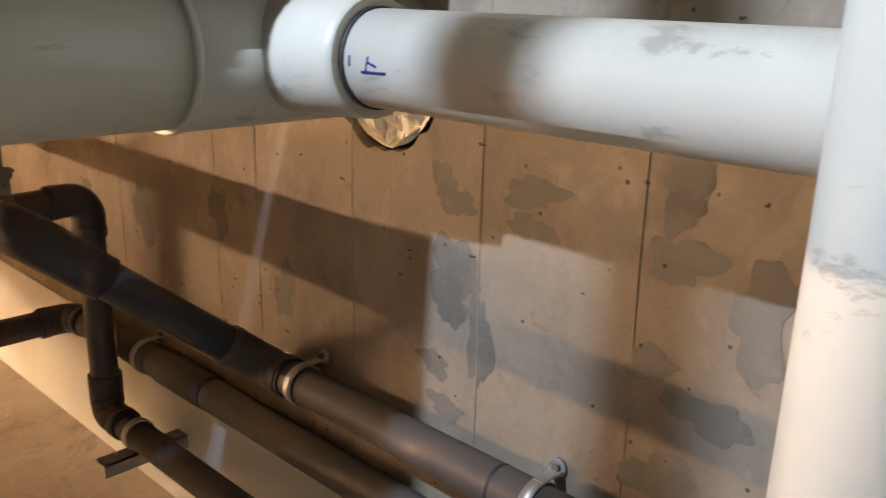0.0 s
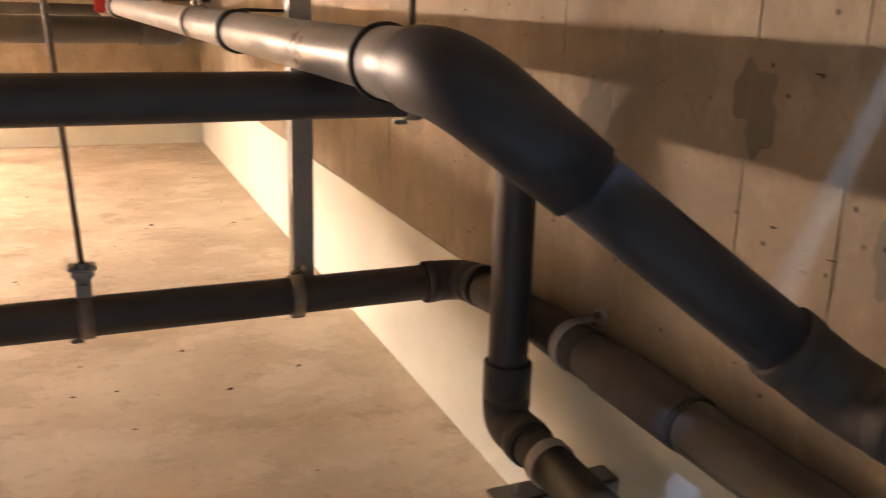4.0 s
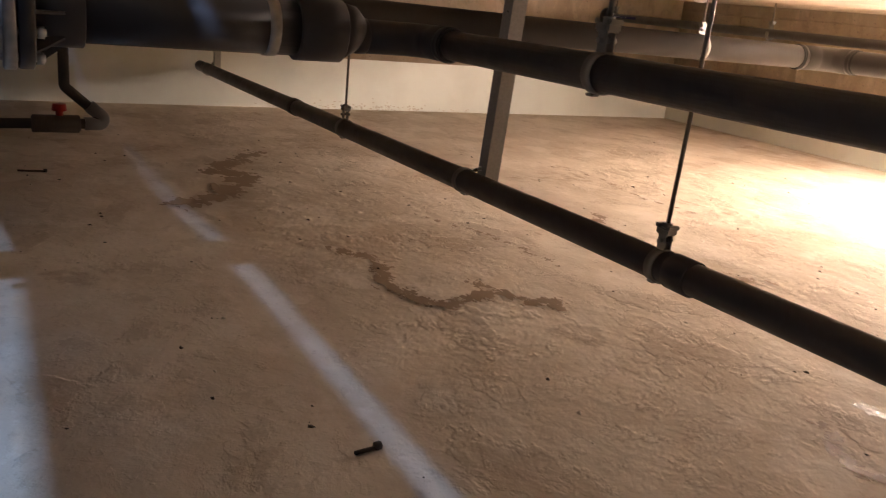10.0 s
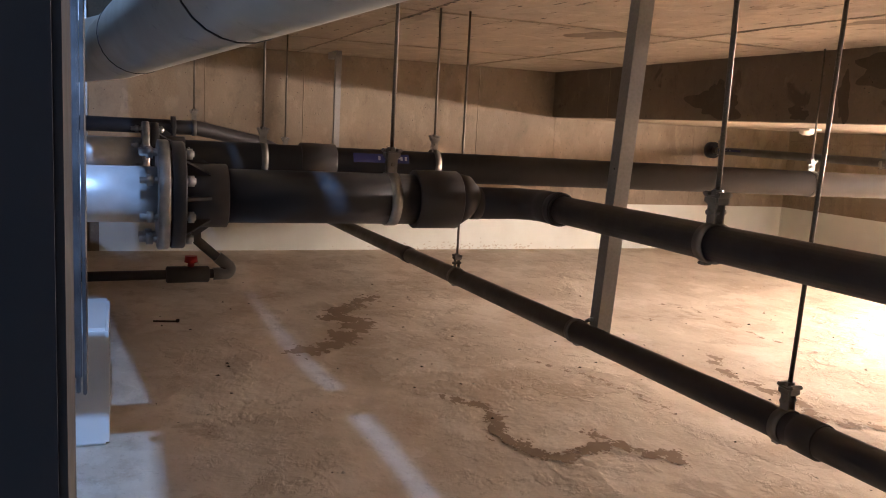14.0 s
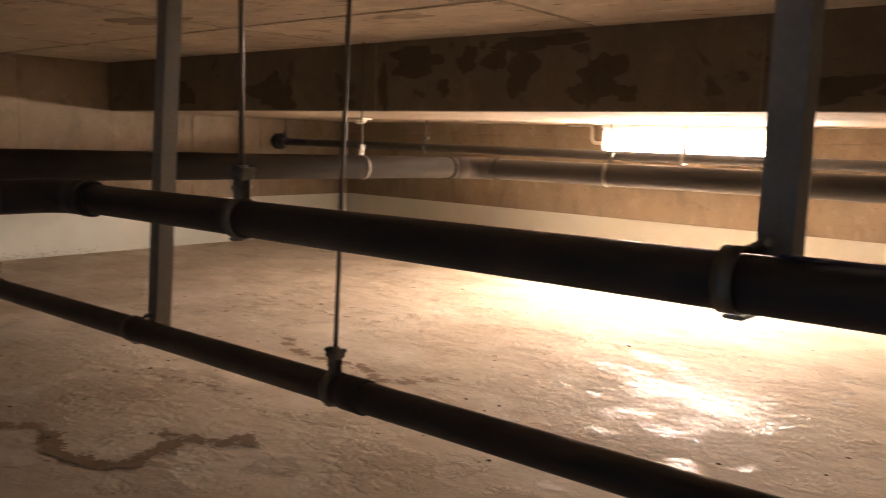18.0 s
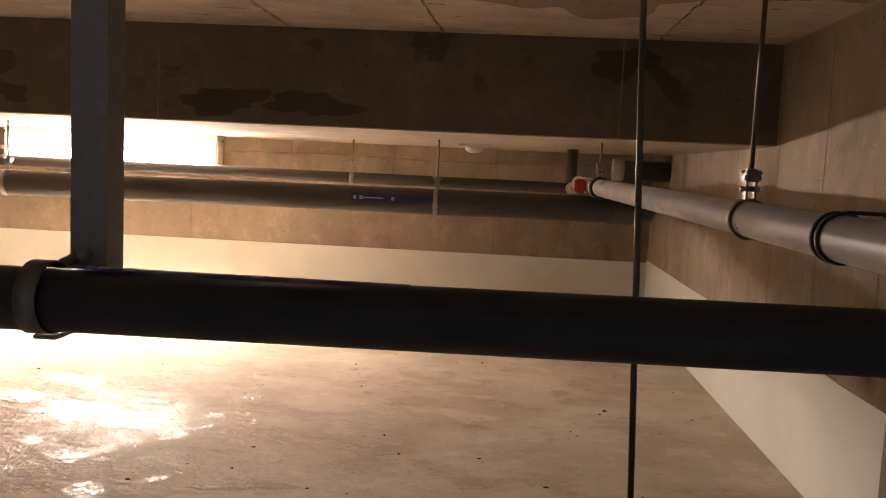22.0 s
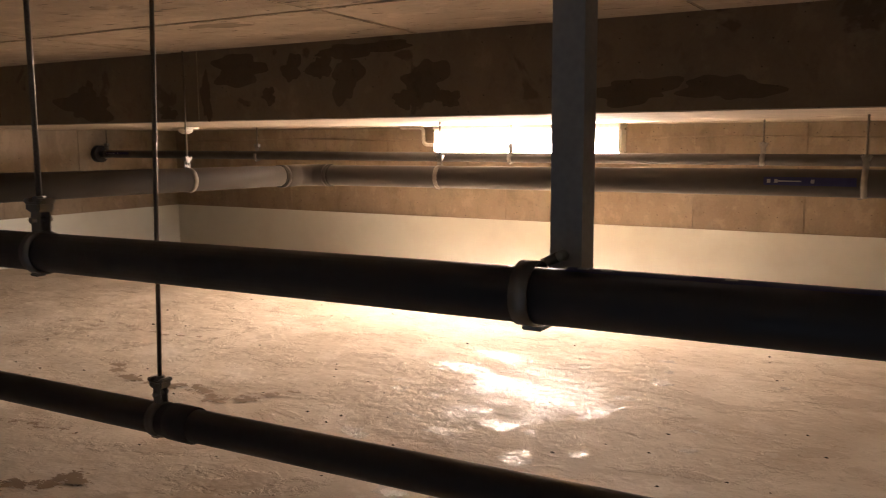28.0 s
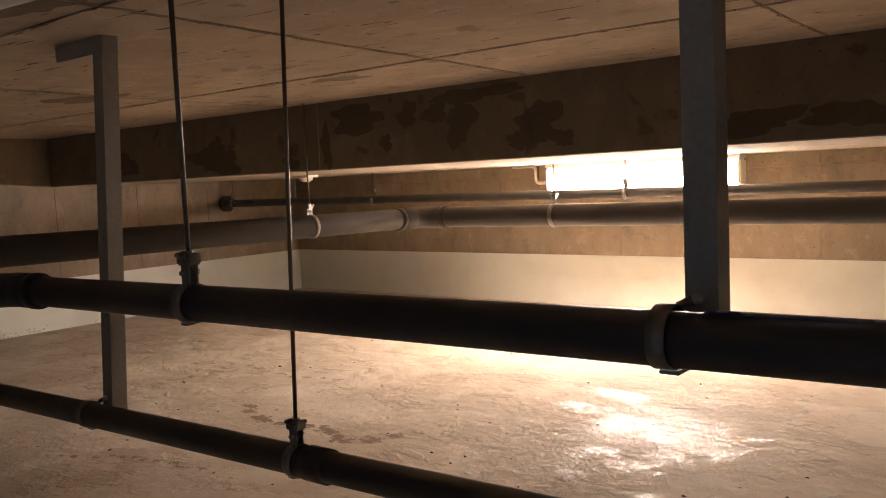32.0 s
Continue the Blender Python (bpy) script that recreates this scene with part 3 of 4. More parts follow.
SKIN = painted("smooth_cement_skin", (0.60, 0.53, 0.44), 0.33, (0.46, 0.38, 0.29), 0.6, 1.0)
SKIN.node_tree.nodes["Principled BSDF"].inputs["Specular IOR Level"].default_value = 0.5
skin_place = place_of(SKIN.node_tree)[0]
skin_chop = maths(SKIN.node_tree, "MULTIPLY_ADD", noise_node(SKIN.node_tree, skin_place, 9, 4, 0.6, 0.8), 3.0, maths(SKIN.node_tree, "MULTIPLY", noise_node(SKIN.node_tree, skin_place, 30, 7, 0.72, 0.6), 2.2))
skin_worn = span(SKIN.node_tree, noise_node(SKIN.node_tree, skin_place, 13, 6, 0.68, 0.9), 0.50, 0.60, 0.17, 0.7)
SKIN.node_tree.links.new(skin_worn, SKIN.node_tree.nodes["Principled BSDF"].inputs["Roughness"])
relief(SKIN.node_tree, SKIN.node_tree.nodes["Principled BSDF"], skin_chop, 0.42, 0.008)


def cement_skins():
    """Smooth shiny skins of cement left by the trowel, ragged and paper-thin on the screed."""
    bm = bmesh.new()
    rng = random.Random(31)
    rows = [(-1.64, 3.02, 0.15, 0.045), (-1.71, 2.82, 0.09, 0.06), (-1.46, 2.70, 0.17, 0.08), (-1.28, 2.64, 0.12, 0.07), (-1.09, 2.57, 0.05, 0.1), (-1.43, 2.40, 0.06, 0.03), (-1.42, 2.17, 0.05, 0.02), (-1.14, 2.08, 0.05, 0.04)]
    for _ in range(34):
        rows.append((rng.gauss(-1.3, 0.3), rng.gauss(2.55, 0.34), rng.uniform(0.012, 0.05), rng.uniform(0.01, 0.035)))
    for n, (x, y, a, b) in enumerate(rows):
        turn, pts = rng.uniform(-0.5, 0.5), 64
        vs = []
        for i in range(pts):
            t = 2 * math.pi * i / pts
            c = Vector((math.cos(t), math.sin(t), n * 1.7))
            r = 1 + 0.75 * noise.noise(c * 1.6) + 0.4 * noise.noise(c * 5) + 0.22 * noise.noise(c * 13)
            u, w = a * r * c.x, b * r * c.y
            vs.append(bm.verts.new((x + u * math.cos(turn) - w * math.sin(turn), y + u * math.sin(turn) + w * math.cos(turn), 0.0006 + 0.00001 * n)))
        bm.faces.new(vs)
    return bm


tagged(part("cement_skins", cement_skins(), SKIN), "shiny ragged skins of smooth cement on the screed", "cement skin", kind="stuff")

# ---- pipes ----


def pipe(name, points, radius, bend, mat, label, sides=26):
    return tagged(part(name, tube(bmesh.new(), rounded(points, bend), radius, sides), mat), label, "pipe")


def sleeve(parent, a, b, outer, mat, name="coupling", label=""):
    return part(name, collar(bmesh.new(), a, b, 0, outer), mat, parent, label)


def elbow(parent, a, corner, b, outer, bend, mat, name="elbow"):
    """A bend fitting with a thicker socket at both ends."""
    a, b, c = Vector(a), Vector(b), Vector(corner)
    pts = rounded([a, c, b], bend, 10)
    bm = bmesh.new()
    ob = part(name, tube(bm, pts, outer, 26), mat, parent)
    for p, q in ((a, c), (b, c)):
        w = (q - p).normalized()
        part("socket", collar(bmesh.new(), p, p + w * 0.022, 0, outer + 0.0012), mat, ob)
    return ob


def gasket(parent, centre, way, radius):
    c, w = Vector(centre), Vector(way).normalized()
    return part("gasket_ring", collar(bmesh.new(), c - w * 0.0035, c + w * 0.0035, 0, radius - 0.0025, 26, 0.001), RUBBER, parent, "black rubber gasket ring")


def sticker(parent, centre, along, radius, length, face, bars=True):
    """A blue label wrapped round a pipe, with a white arrow and dots."""
    c, w = Vector(centre), Vector(along).normalized()
    f = (Vector(face) - w * Vector(face).dot(w)).normalized()
    g = w.cross(f)

    def patch(s0, s1, a0, a1, r, mat, name, holder):
        bm = bmesh.new()
        rows = []
        for s in (s0, s1):
            rows.append([bm.verts.new(c + w * s + r * (math.cos(a) * f + math.sin(a) * g)) for a in np.linspace(a0, a1, 7)])
        for i in range(6):
            bm.faces.new((rows[0][i], rows[0][i + 1], rows[1][i + 1], rows[1][i]))
        return part(name, bm, mat, holder)

    tag = patch(-length / 2, length / 2, -0.3, 0.3, radius + 0.0008, BLUE, "sticker", parent)
    patch(-length * 0.36, -length * 0.08, -0.05, 0.05, radius + 0.0014, STICKER_WHITE, "arrow", tag)
    patch(-length * 0.38, -length * 0.34, -0.13, 0.13, radius + 0.0014, STICKER_WHITE, "arrow_head", tag)
    patch(-length * 0.46, -length * 0.42, -0.13, 0.13, radius + 0.0014, STICKER_WHITE, "dot", tag)
    patch(length * 0.02, length * 0.06, -0.13, 0.13, radius + 0.0014, STICKER_WHITE, "dot", tag)
    return tag


def hex_nut(bm, centre, r, h):
    x, y, z = centre
    lo = [bm.verts.new((x + r * math.cos(k * math.pi / 3), y + r * math.sin(k * math.pi / 3), z)) for k in range(6)]
    hi = [bm.verts.new((v.co.x, v.co.y, z + h)) for v in lo]
    bm.faces.new(lo)
    bm.faces.new(hi)
    for i in range(6):
        bm.faces.new((lo[i - 1], lo[i], hi[i], hi[i - 1]))


def band_ring(bm, radius, width, thick, sides=30):
    """A flat steel band round the x axis."""
    rows = []
    for x, r in ((-width / 2, radius), (width / 2, radius), (width / 2, radius + thick), (-width / 2, radius + thick)):
        rows.append([bm.verts.new((x, r * math.cos(a), r * math.sin(a))) for a in np.linspace(0, 2 * math.pi, sides, endpoint=False)])
    for n in range(4):
        r, s = rows[n], rows[(n + 1) % 4]
        for i in range(sides):
            bm.faces.new((r[i - 1], r[i], s[i], s[i - 1])).smooth = True


def hanger(radius, drop, place, along_y=False, rubber=False, label="galvanised pipe hanger on a threaded rod under the slab", lean=0.0):
    """A pipe clamp that hangs by a swivel head from a threaded rod; drop: from the pipe's axis up to the slab."""
    ob = group_at("pipe_hanger")
    bm = bmesh.new()
    band_ring(bm, radius + 0.001, 0.022, 0.0025)
    part("clamp_band", bm, RUBBER if rubber else HANGER_ZINC, ob)
    bm = bmesh.new()
    box(bm, (-0.011, -0.009, radius + 0.001), (0.011, -0.006, radius + 0.036), 0.001)
    box(bm, (-0.011, 0.006, radius + 0.001), (0.011, 0.009, radius + 0.036), 0.001)
    box(bm, (-0.016, -0.014, radius + 0.032), (0.016, 0.014, radius + 0.046), 0.003)
    box(bm, (-0.02, -0.014, radius + 0.044), (-0.009, 0.014, radius + 0.052), 0.002)
    box(bm, (0.009, -0.014, radius + 0.044), (0.02, 0.014, radius + 0.052), 0.002)
    part("swivel_head", bm, HANGER_ZINC, ob)
    bm = bmesh.new()
    tube(bm, [(0, -0.017, radius + 0.02), (0, 0.017, radius + 0.02)], 0.0045, 8)
    part("clamp_bolt", bm, HANGER_ZINC, ob)
    if not along_y:
        part("clamp_lug", box(bmesh.new(), (-0.024, -0.008, -radius - 0.008), (-0.006, 0.008, -radius - 0.003), 0.0015), HANGER_ZINC, ob)
    bm = bmesh.new()
    hex_nut(bm, (0, 0, radius + 0.046), 0.0095, 0.009)
    part("nut", bm, HANGER_ZINC, ob)
    part("threaded_rod", tube(bmesh.new(), [(0, 0, radius + 0.046), (lean, 0, drop)], 0.0042, 10), ROD_STEEL, ob)
    tagged(ob, label, "pipe hanger", "pipe hangers")
    ob.matrix_world = pose(*place, 0, 0, 90 if along_y else 0)
    return ob


def strut_hanger(x, y, z_low, z_top, pipe_y, pipe_z, radius, foot, label, h=0.0175, lean=0.0):
    """A steel strut from the ceiling, with a strap clamp bolted to it that holds a pipe in front of it; lean: how far its head stands east of its foot."""
    ob = group_at("strut_hanger", (x, y, z_low))
    t, top = 0.003, z_top - z_low
    bm = bmesh.new()
    lip = h - 0.009
    profile = [(-h, -h), (h, -h), (h, h), (lip, h), (lip, h - t), (h - t, h - t), (h - t, -h + t), (-h + t, -h + t), (-h + t, h - t), (-lip, h - t), (-lip, h), (-h, h)]
    low, high = [bm.verts.new((px, py, 0)) for px, py in profile], [bm.verts.new((px + lean, py, top)) for px, py in profile]
    bm.faces.new(low)
    bm.faces.new(high)
    for i in range(len(profile)):
        bm.faces.new((low[i - 1], low[i], high[i], high[i - 1]))
    part("strut_channel", bm, STRUT_STEEL, ob)
    bm = bmesh.new()
    lo, hi = (lean - h + foot, lean + h) if foot < 0 else (lean - h, lean + h + foot)
    box(bm, (lo, -h - 0.001, top - 0.041), (hi, h + 0.001, top + 0.001), 0.003)
    part("foot_bracket", bm, STRUT_STEEL, ob)
    dy, dz, side = pipe_y - y, pipe_z - z_low, -h - 0.006
    bm = bmesh.new()
    rows = []
    for sx, r in ((-0.01, radius + 0.001), (0.01, radius + 0.001), (0.01, radius + 0.0035), (-0.01, radius + 0.0035)):
        rows.append([bm.verts.new((sx + side, dy + r * math.cos(a), dz + r * math.sin(a))) for a in np.linspace(0, 2 * math.pi, 30, endpoint=False)])
    for n in range(4):
        r, s = rows[n], rows[(n + 1) % 4]
        for i in range(30):
            bm.faces.new((r[i - 1], r[i], s[i], s[i - 1])).smooth = True
    box(bm, (side - 0.008, dy - 0.004, dz - radius - 0.0085), (side + 0.014, -h + 0.004, dz - radius - 0.004), 0.001)
    part("strap_clamp", bm, HANGER_ZINC, ob)
    bm = bmesh.new()
    tube(bm, [(side, -h - 0.004, dz + radius * 0.86), (-h * 0.2, -h - 0.003, dz + radius + 0.006)], 0.0055, 8)
    part("clamp_tab", bm, HANGER_ZINC, ob)
    bm = bmesh.new()
    tube(bm, [(-h * 0.15, -h - 0.0002, dz + radius + 0.006), (-h * 0.15, -h - 0.007, dz + radius + 0.006), (-h * 0.15, -h - 0.01, dz + radius + 0.006)], [0.0065, 0.006, 0.003], 12)
    part("clamp_bolt", bm, ZINC, ob)
    bm = bmesh.new()
    tube(bm, [(0.003 + lean * 0.47 / top, -h - 0.0004, 0.47), (0.003 + lean * 0.47 / top, -h + 0.001, 0.47)], 0.0025, 8)
    part("bolt_hole", bm, RUBBER, ob)
    return tagged(ob, label, "strut hanger", "strut hangers")


# upper dark pipe, from the reducer round to the drop at the east wall
UY, UZ, UR = 0.885, 0.698, 0.029
upper = pipe("upper_drain_pipe", [(-1.965, UY, UZ - 0.012), (0.586, UY, UZ + 0.006), (0.586, UY - 0.01, 0.224), (0.586, -3.1, 0.224)], UR, 0.05, DARK_PIPE, "nearly black plastic drain pipe under the ceiling")
elbow(upper, (0.505, UY, UZ + 0.006), (0.586, UY, UZ + 0.006), (0.586, UY, UZ - 0.075), UR + 0.005, 0.045, DARK_PIPE)
sleeve(upper, (0.586, UY - 0.009, 0.318), (0.586, UY - 0.0095, 0.262), UR + 0.0065, DARK_PIPE)
elbow(upper, (0.586, UY - 0.01, 0.27), (0.586, UY - 0.01, 0.224), (0.586, UY - 0.085, 0.224), UR + 0.005, 0.045, BROWN_PIPE)
gasket(upper, (0.586, UY - 0.09, 0.224), (0, 1, 0), UR + 0.008)
part("lower_run", collar(bmesh.new(), (0.586, UY - 0.105, 0.224), (0.586, -3.05, 0.224), 0, UR + 0.001), BROWN_PIPE, upper, "brown-grey plastic pipe run")
sticker(upper, (-0.375, UY, UZ), (1, 0, 0), UR, 0.29, (0, -0.12, 1))

# lower dark pipe and its run along the east wall
LY, LR = 1.185, 0.031
low_z = lambda x: 0.342 + 0.017 * min(x + 0.4, 0)  # noqa: E731
lower = pipe("lower_drain_pipe", [(-5.5, LY, low_z(-5.5)), (-0.4, LY, low_z(-0.4)), (0.648, LY, low_z(0.648)), (0.648, LY - 0.2, 0.36), (0.648, -3.1, 0.377)], LR, 0.05, DARK_PIPE, "nearly black plastic drain pipe low over the floor")
elbow(lower, (0.575, LY, low_z(0.6)), (0.648, LY, low_z(0.648)), (0.648, LY - 0.1, 0.357), LR + 0.005, 0.05, DARK_PIPE)
for x in (-1.405, -3.7):
    sleeve(lower, (x - 0.03, LY, low_z(x)), (x + 0.03, LY, low_z(x)), LR + 0.004, DARK_PIPE)
part("wall_run", collar(bmesh.new(), (0.648, 0.9, 0.3635), (0.648, -3.05, 0.3785), 0, LR + 0.001), BROWN_PIPE, lower, "brown-grey plastic pipe run")
sleeve(lower, (0.648, 0.87, 0.3635), (0.648, 0.76, 0.364), LR + 0.003, BROWN_PIPE)
sleeve(lower, (0.648, 0.72, 0.3645), (0.648, 0.556, 0.3655), LR + 0.005, BROWN_PIPE)
gasket(lower, (0.648, 0.55, 0.3658), (0, 1, 0), LR + 0.007)
sticker(lower, (-0.27, LY, low_z(-0.27)), (1, 0, 0), LR, 0.24, (0, -1, 0.55))

# grey pipe high along the east side, its double bend, and the run on the wall
ex = lambda y: 0.314 - 0.05 * (y - 0.65)  # noqa: E731
ez = lambda y: 0.757 + 0.0095 * (y - 0.65)  # noqa: E731
ER = 0.0302
EC, EW = Vector((ex(0.5), 0.5, ez(0.5))), Vector((0.643, 0.355, 0.492))  # corners of the double bend
SLOPE = (EW - EC).normalized()
east = pipe("east_drain_pipe", [(ex(3.74), 3.74, ez(3.74)), EC, EW, (0.643, -3.1, 0.50)], ER, 0.06, EAST_PIPE, "grey plastic drain pipe that steps down to the wall")
part("pale_socket", collar(bmesh.new(), (ex(0.65), 0.645, ez(0.65)), (ex(0.56), 0.56, ez(0.56)), 0, ER + 0.004), EAST_PIPE, east)
bend = rounded([(ex(0.585), 0.585, ez(0.585)), EC, EC + SLOPE * 0.135], 0.07, 12)
bend = [bend[0], bend[0].lerp(bend[1], 0.12), bend[0].lerp(bend[1], 0.35)] + bend[1:]
part("elbow", tube(bmesh.new(), bend, [ER + 0.001, ER + 0.006, ER + 0.008] + [ER + 0.008] * (len(bend) - 4) + [ER + 0.006], 28), SLATE, east, "dark slate-grey plastic bend")
elbow(east, EW - SLOPE * 0.085, EW, (0.643, 0.29, 0.4923), ER + 0.005, 0.05, BROWN_PIPE)
part("sloping_run", collar(bmesh.new(), EC + SLOPE * 0.12, EW - SLOPE * 0.075, 0, ER + 0.0015), SLATE, east, "dark slate-grey plastic run")
part("wall_run", collar(bmesh.new(), (0.643, 0.295, 0.4922), (0.643, -3.05, 0.4998), 0, ER + 0.001), BROWN_PIPE, east, "brown-grey plastic pipe run")
gasket(east, (ex(0.65), 0.65, ez(0.65)), (0.048, -1, 0), ER + 0.01)
gasket(east, (0.643, 0.286, 0.4923), (0, 1, 0), ER + 0.007)
for y, grow in ((1.288, 0.007), (1.272, 0.007)):
    gasket(east, (ex(y), y, ez(y)), (0.048, -1, 0), ER + grow)
part("clamp_arm", box(bmesh.new(), (ex(1.28) + 0.004, 1.273, ez(1.28) + ER + 0.001), (ex(1.28) + 0.11, 1.287, ez(1.28) + ER + 0.006), 0.001), RUBBER, east, "black clamp arm")
gasket(east, (0.643, -0.17, 0.4933), (0, 1, 0), ER + 0.004)
sleeve(east, (ex(3.16), 3.16, ez(3.16)), (ex(3.23), 3.23, ez(3.23)), ER + 0.009, RUBBER)
bm = bmesh.new()
box(bm, (ex(3.34) - 0.07, 3.31, ez(3.34) - 0.026), (ex(3.34) - 0.028, 3.37, ez(3.34) + 0.026), 0.006)
part("red_cap", bm, RED, east, "red plastic cap")
sticker(east, (ex(3.02), 3.02, ez(3.02)), (0, -1, 0), ER, 0.1, (-0.6, -0.6, 0.6))

# west and far pipe
WX, WZ, FY, FR = -3.13, 0.70, 3.65, 0.054
west = pipe("grey_drain_pipe", [(WX, 0.1, WZ + 0.008), (WX, FY, 0.672), (0.42, FY, 0.685), (0.45, Y1, 0.685)], FR, 0.11, GREY_PIPE, "thick grey plastic drain pipe round the bay")
elbow(west, (WX, FY - 0.2, 0.672), (WX, FY, 0.672), (WX + 0.17, FY, 0.672), FR + 0.004, 0.1, GREY_PIPE)
gasket(west, (WX, FY - 0.21, 0.673), (0, 1, 0), FR + 0.007)
gasket(west, (WX + 0.18, FY, 0.672), (1, 0, 0), FR + 0.006)
elbow(west, (0.27, FY, 0.685), (0.42, FY, 0.685), (0.435, FY + 0.17, 0.685), FR + 0.005, 0.1, GREY_PIPE)
sleeve(west, (WX, 0.585, 0.707), (WX, 0.705, 0.706), FR + 0.006, GREY_PIPE)
sticker(west, (WX, 0.86, 0.704), (0, -1, 0), FR, 0.2, (1, 0, 0.45))
sticker(west, (-0.62, FY, 0.683), (1, 0, 0), FR, 0.33, (0, -1, 0.1))

# thin pipe close to the far wall
SY, SZ, SR = 4.26, 0.753, 0.027
small = pipe("thin_grey_pipe", [(X0, SY, SZ + 0.012), (0.17, SY, SZ), (0.17, SY, SOFFIT)], SR, 0.03, GREY_PIPE, "thin grey plastic pipe with a blue sticker")
sleeve(small, (X0 + 0.001, SY, SZ + 0.012), (X0 + 0.05, SY, SZ + 0.012), SR + 0.035, RUBBER, "wall_seal", "black rubber wall seal")
sticker(small, (X0 + 0.25, SY, SZ + 0.012), (1, 0, 0), SR, 0.25, (0, -1, 0.2))
part("pale_elbow", tube(bmesh.new(), rounded([(0.17, SY, SZ), (0.175, 4.0, SZ + 0.012), (ex(3.72), 3.72, ez(3.72))], 0.04), ER - 0.002), EAST_PIPE, east)
stub = pipe("wall_stub_pipe", [(0.42, 4.55, 0.855), (X1, 4.55, 0.855)], 0.05, 0.05, DARK_PIPE, "short dark plastic pipe into the wall")
sleeve(stub, (0.40, 4.55, 0.855), (0.455, 4.55, 0.855), 0.058, PALE_PIPE, "pale_collar", "pale grey plastic collar")

# pale pipes overhead at the opening
PR = 0.083
pale = pipe("pale_waste_pipe", [(0.47, 0.1, 1.045), (-0.08, 0.105, 1.045), (-0.45, 0.255, 1.03), (-2.62, 0.02, 1.008), (-2.95, -0.1, 1.0)], PR, 0.12, PALE_PIPE, "thick scuffed pale grey waste pipe overhead")
part("seam_ring", collar(bmesh.new(), (0.336, 0.1, 1.045), (0.344, 0.1, 1.045), 0, PR + 0.0065), PALE_PIPE, pale)
sleeve(pale, (0.341, 0.1, 1.045), (0.69, 0.1, 1.045), PR + 0.004, PALE_PIPE, "tee_body")
for s in (0.42, 0.85):
    c = Vector((-0.45, 0.255, 1.03)).lerp(Vector((-2.62, 0.02, 1.008)), s)
    gasket(pale, c, (1, 0.108, 0.01), PR + 0.004)
BX, BZ, BR = 0.485, 1.05, 0.052
branch = pipe("pale_branch_pipe", [(BX, 0.05, BZ), (BX, -3.1, BZ)], BR, 0.05, PALE_PIPE, "white-grey plastic branch pipe with blue ink marks")
part("tee_socket", tube(bmesh.new(), [(BX, 0.06, BZ), (BX, -0.03, BZ), (BX, -0.082, BZ), (BX, -0.098, BZ)], [0.07, 0.07, 0.066, 0.064]), PALE_PIPE, branch)
gasket(branch, (BX, -0.1, BZ), (0, 1, 0), BR + 0.005)
bm = bmesh.new()
for (y0, a0), (y1, a1) in (((-0.112, 3.05), (-0.112, 3.25)), ((-0.136, 2.98), (-0.14, 3.26)), ((-0.139, 3.16), (-0.152, 3.08)), ((-0.13, 2.96), (-0.165, 2.98))):
    tube(bm, [(BX + (BR + 0.0003) * math.cos(a0), y0, BZ - (BR + 0.0003) * math.sin(a0)), (BX + (BR + 0.0003) * math.cos(a1), y1, BZ - (BR + 0.0003) * math.sin(a1))], 0.0012, 6)
part("ink_mark", bm, INK, branch, "blue hand-drawn ink mark")
riser = pipe("pale_riser_pipe", [(0.338, -0.674, 0.0), (0.338, -0.674, 2.2)], 0.056, 0.05, PALE_PIPE, "upright white-grey plastic riser pipe")
sleeve(riser, (0.338, -0.674, 0.4), (0.338, -0.674, 0.5), 0.062, PALE_PIPE)


def crumpled_fill():
    """Crumpled pale fill packed into the pipe hole, leaning back from its south rim."""
    bm = bmesh.new()
    n = 16
    grid = []
    for i in range(n + 1):
        row = []
        for j in range(n + 1):
            u, w = i / n, j / n
            half = math.sqrt(max(0.02, 1 - (2 * w - 1) ** 2))
            y = HOLE_Y + (HOLE_R - 0.001) * half * (2 * u - 1)
            z = HOLE_Z + (HOLE_R - 0.001) * (2 * w - 1)
            x = X1 + 0.004 + 0.008 * u
            edge = min(u, 1 - u, w, 1 - w) > 0.001
            k = noise.noise(Vector((u * 5.1, w * 6.3, 2.0))) + 0.6 * noise.noise(Vector((u * 13, w * 12, 7.0)))
            row.append(bm.verts.new((x + (0.022 * k if edge else 0.0), y, z)))
        grid.append(row)
    for i in range(n):
        for j in range(n):
            a, b, c, d = grid[i][j], grid[i + 1][j], grid[i + 1][j + 1], grid[i][j + 1]
            bm.faces.new((a, b, c))
            bm.faces.new((a, c, d))
    return bm


part("crumpled_fill", crumpled_fill(), FOAM, bpy.data.objects["wall_east"], "pale crumpled fill in the broken hole")
part("fill_back", tube(bmesh.new(), [(X1 + 0.15, HOLE_Y, HOLE_Z), (X1 + 0.19, HOLE_Y, HOLE_Z)], HOLE_R - 0.002, 30), FOAM, bpy.data.objects["wall_east"])

# unseen post added above the slab edge, whose shadow falls on the east wall
post = tagged(part("shadow_post", box(bmesh.new(), (-0.36, -0.1225, CEIL + 0.0), (-0.34, -0.0847, 2.2), 0.002), STRUT_STEEL), "thin unseen steel post added to cast a shadow band on the east wall", "post")
part("shadow_post_bracket", box(bmesh.new(), (-0.375, -0.0842, CEIL + 0.0205), (-0.325, 0.05, CEIL + 0.03), 0.002), STRUT_STEEL, post)

# flanged pipe from the tank, with its reducer into the upper dark pipe
TX, TZ, TR = -1.975, 0.692, 0.053


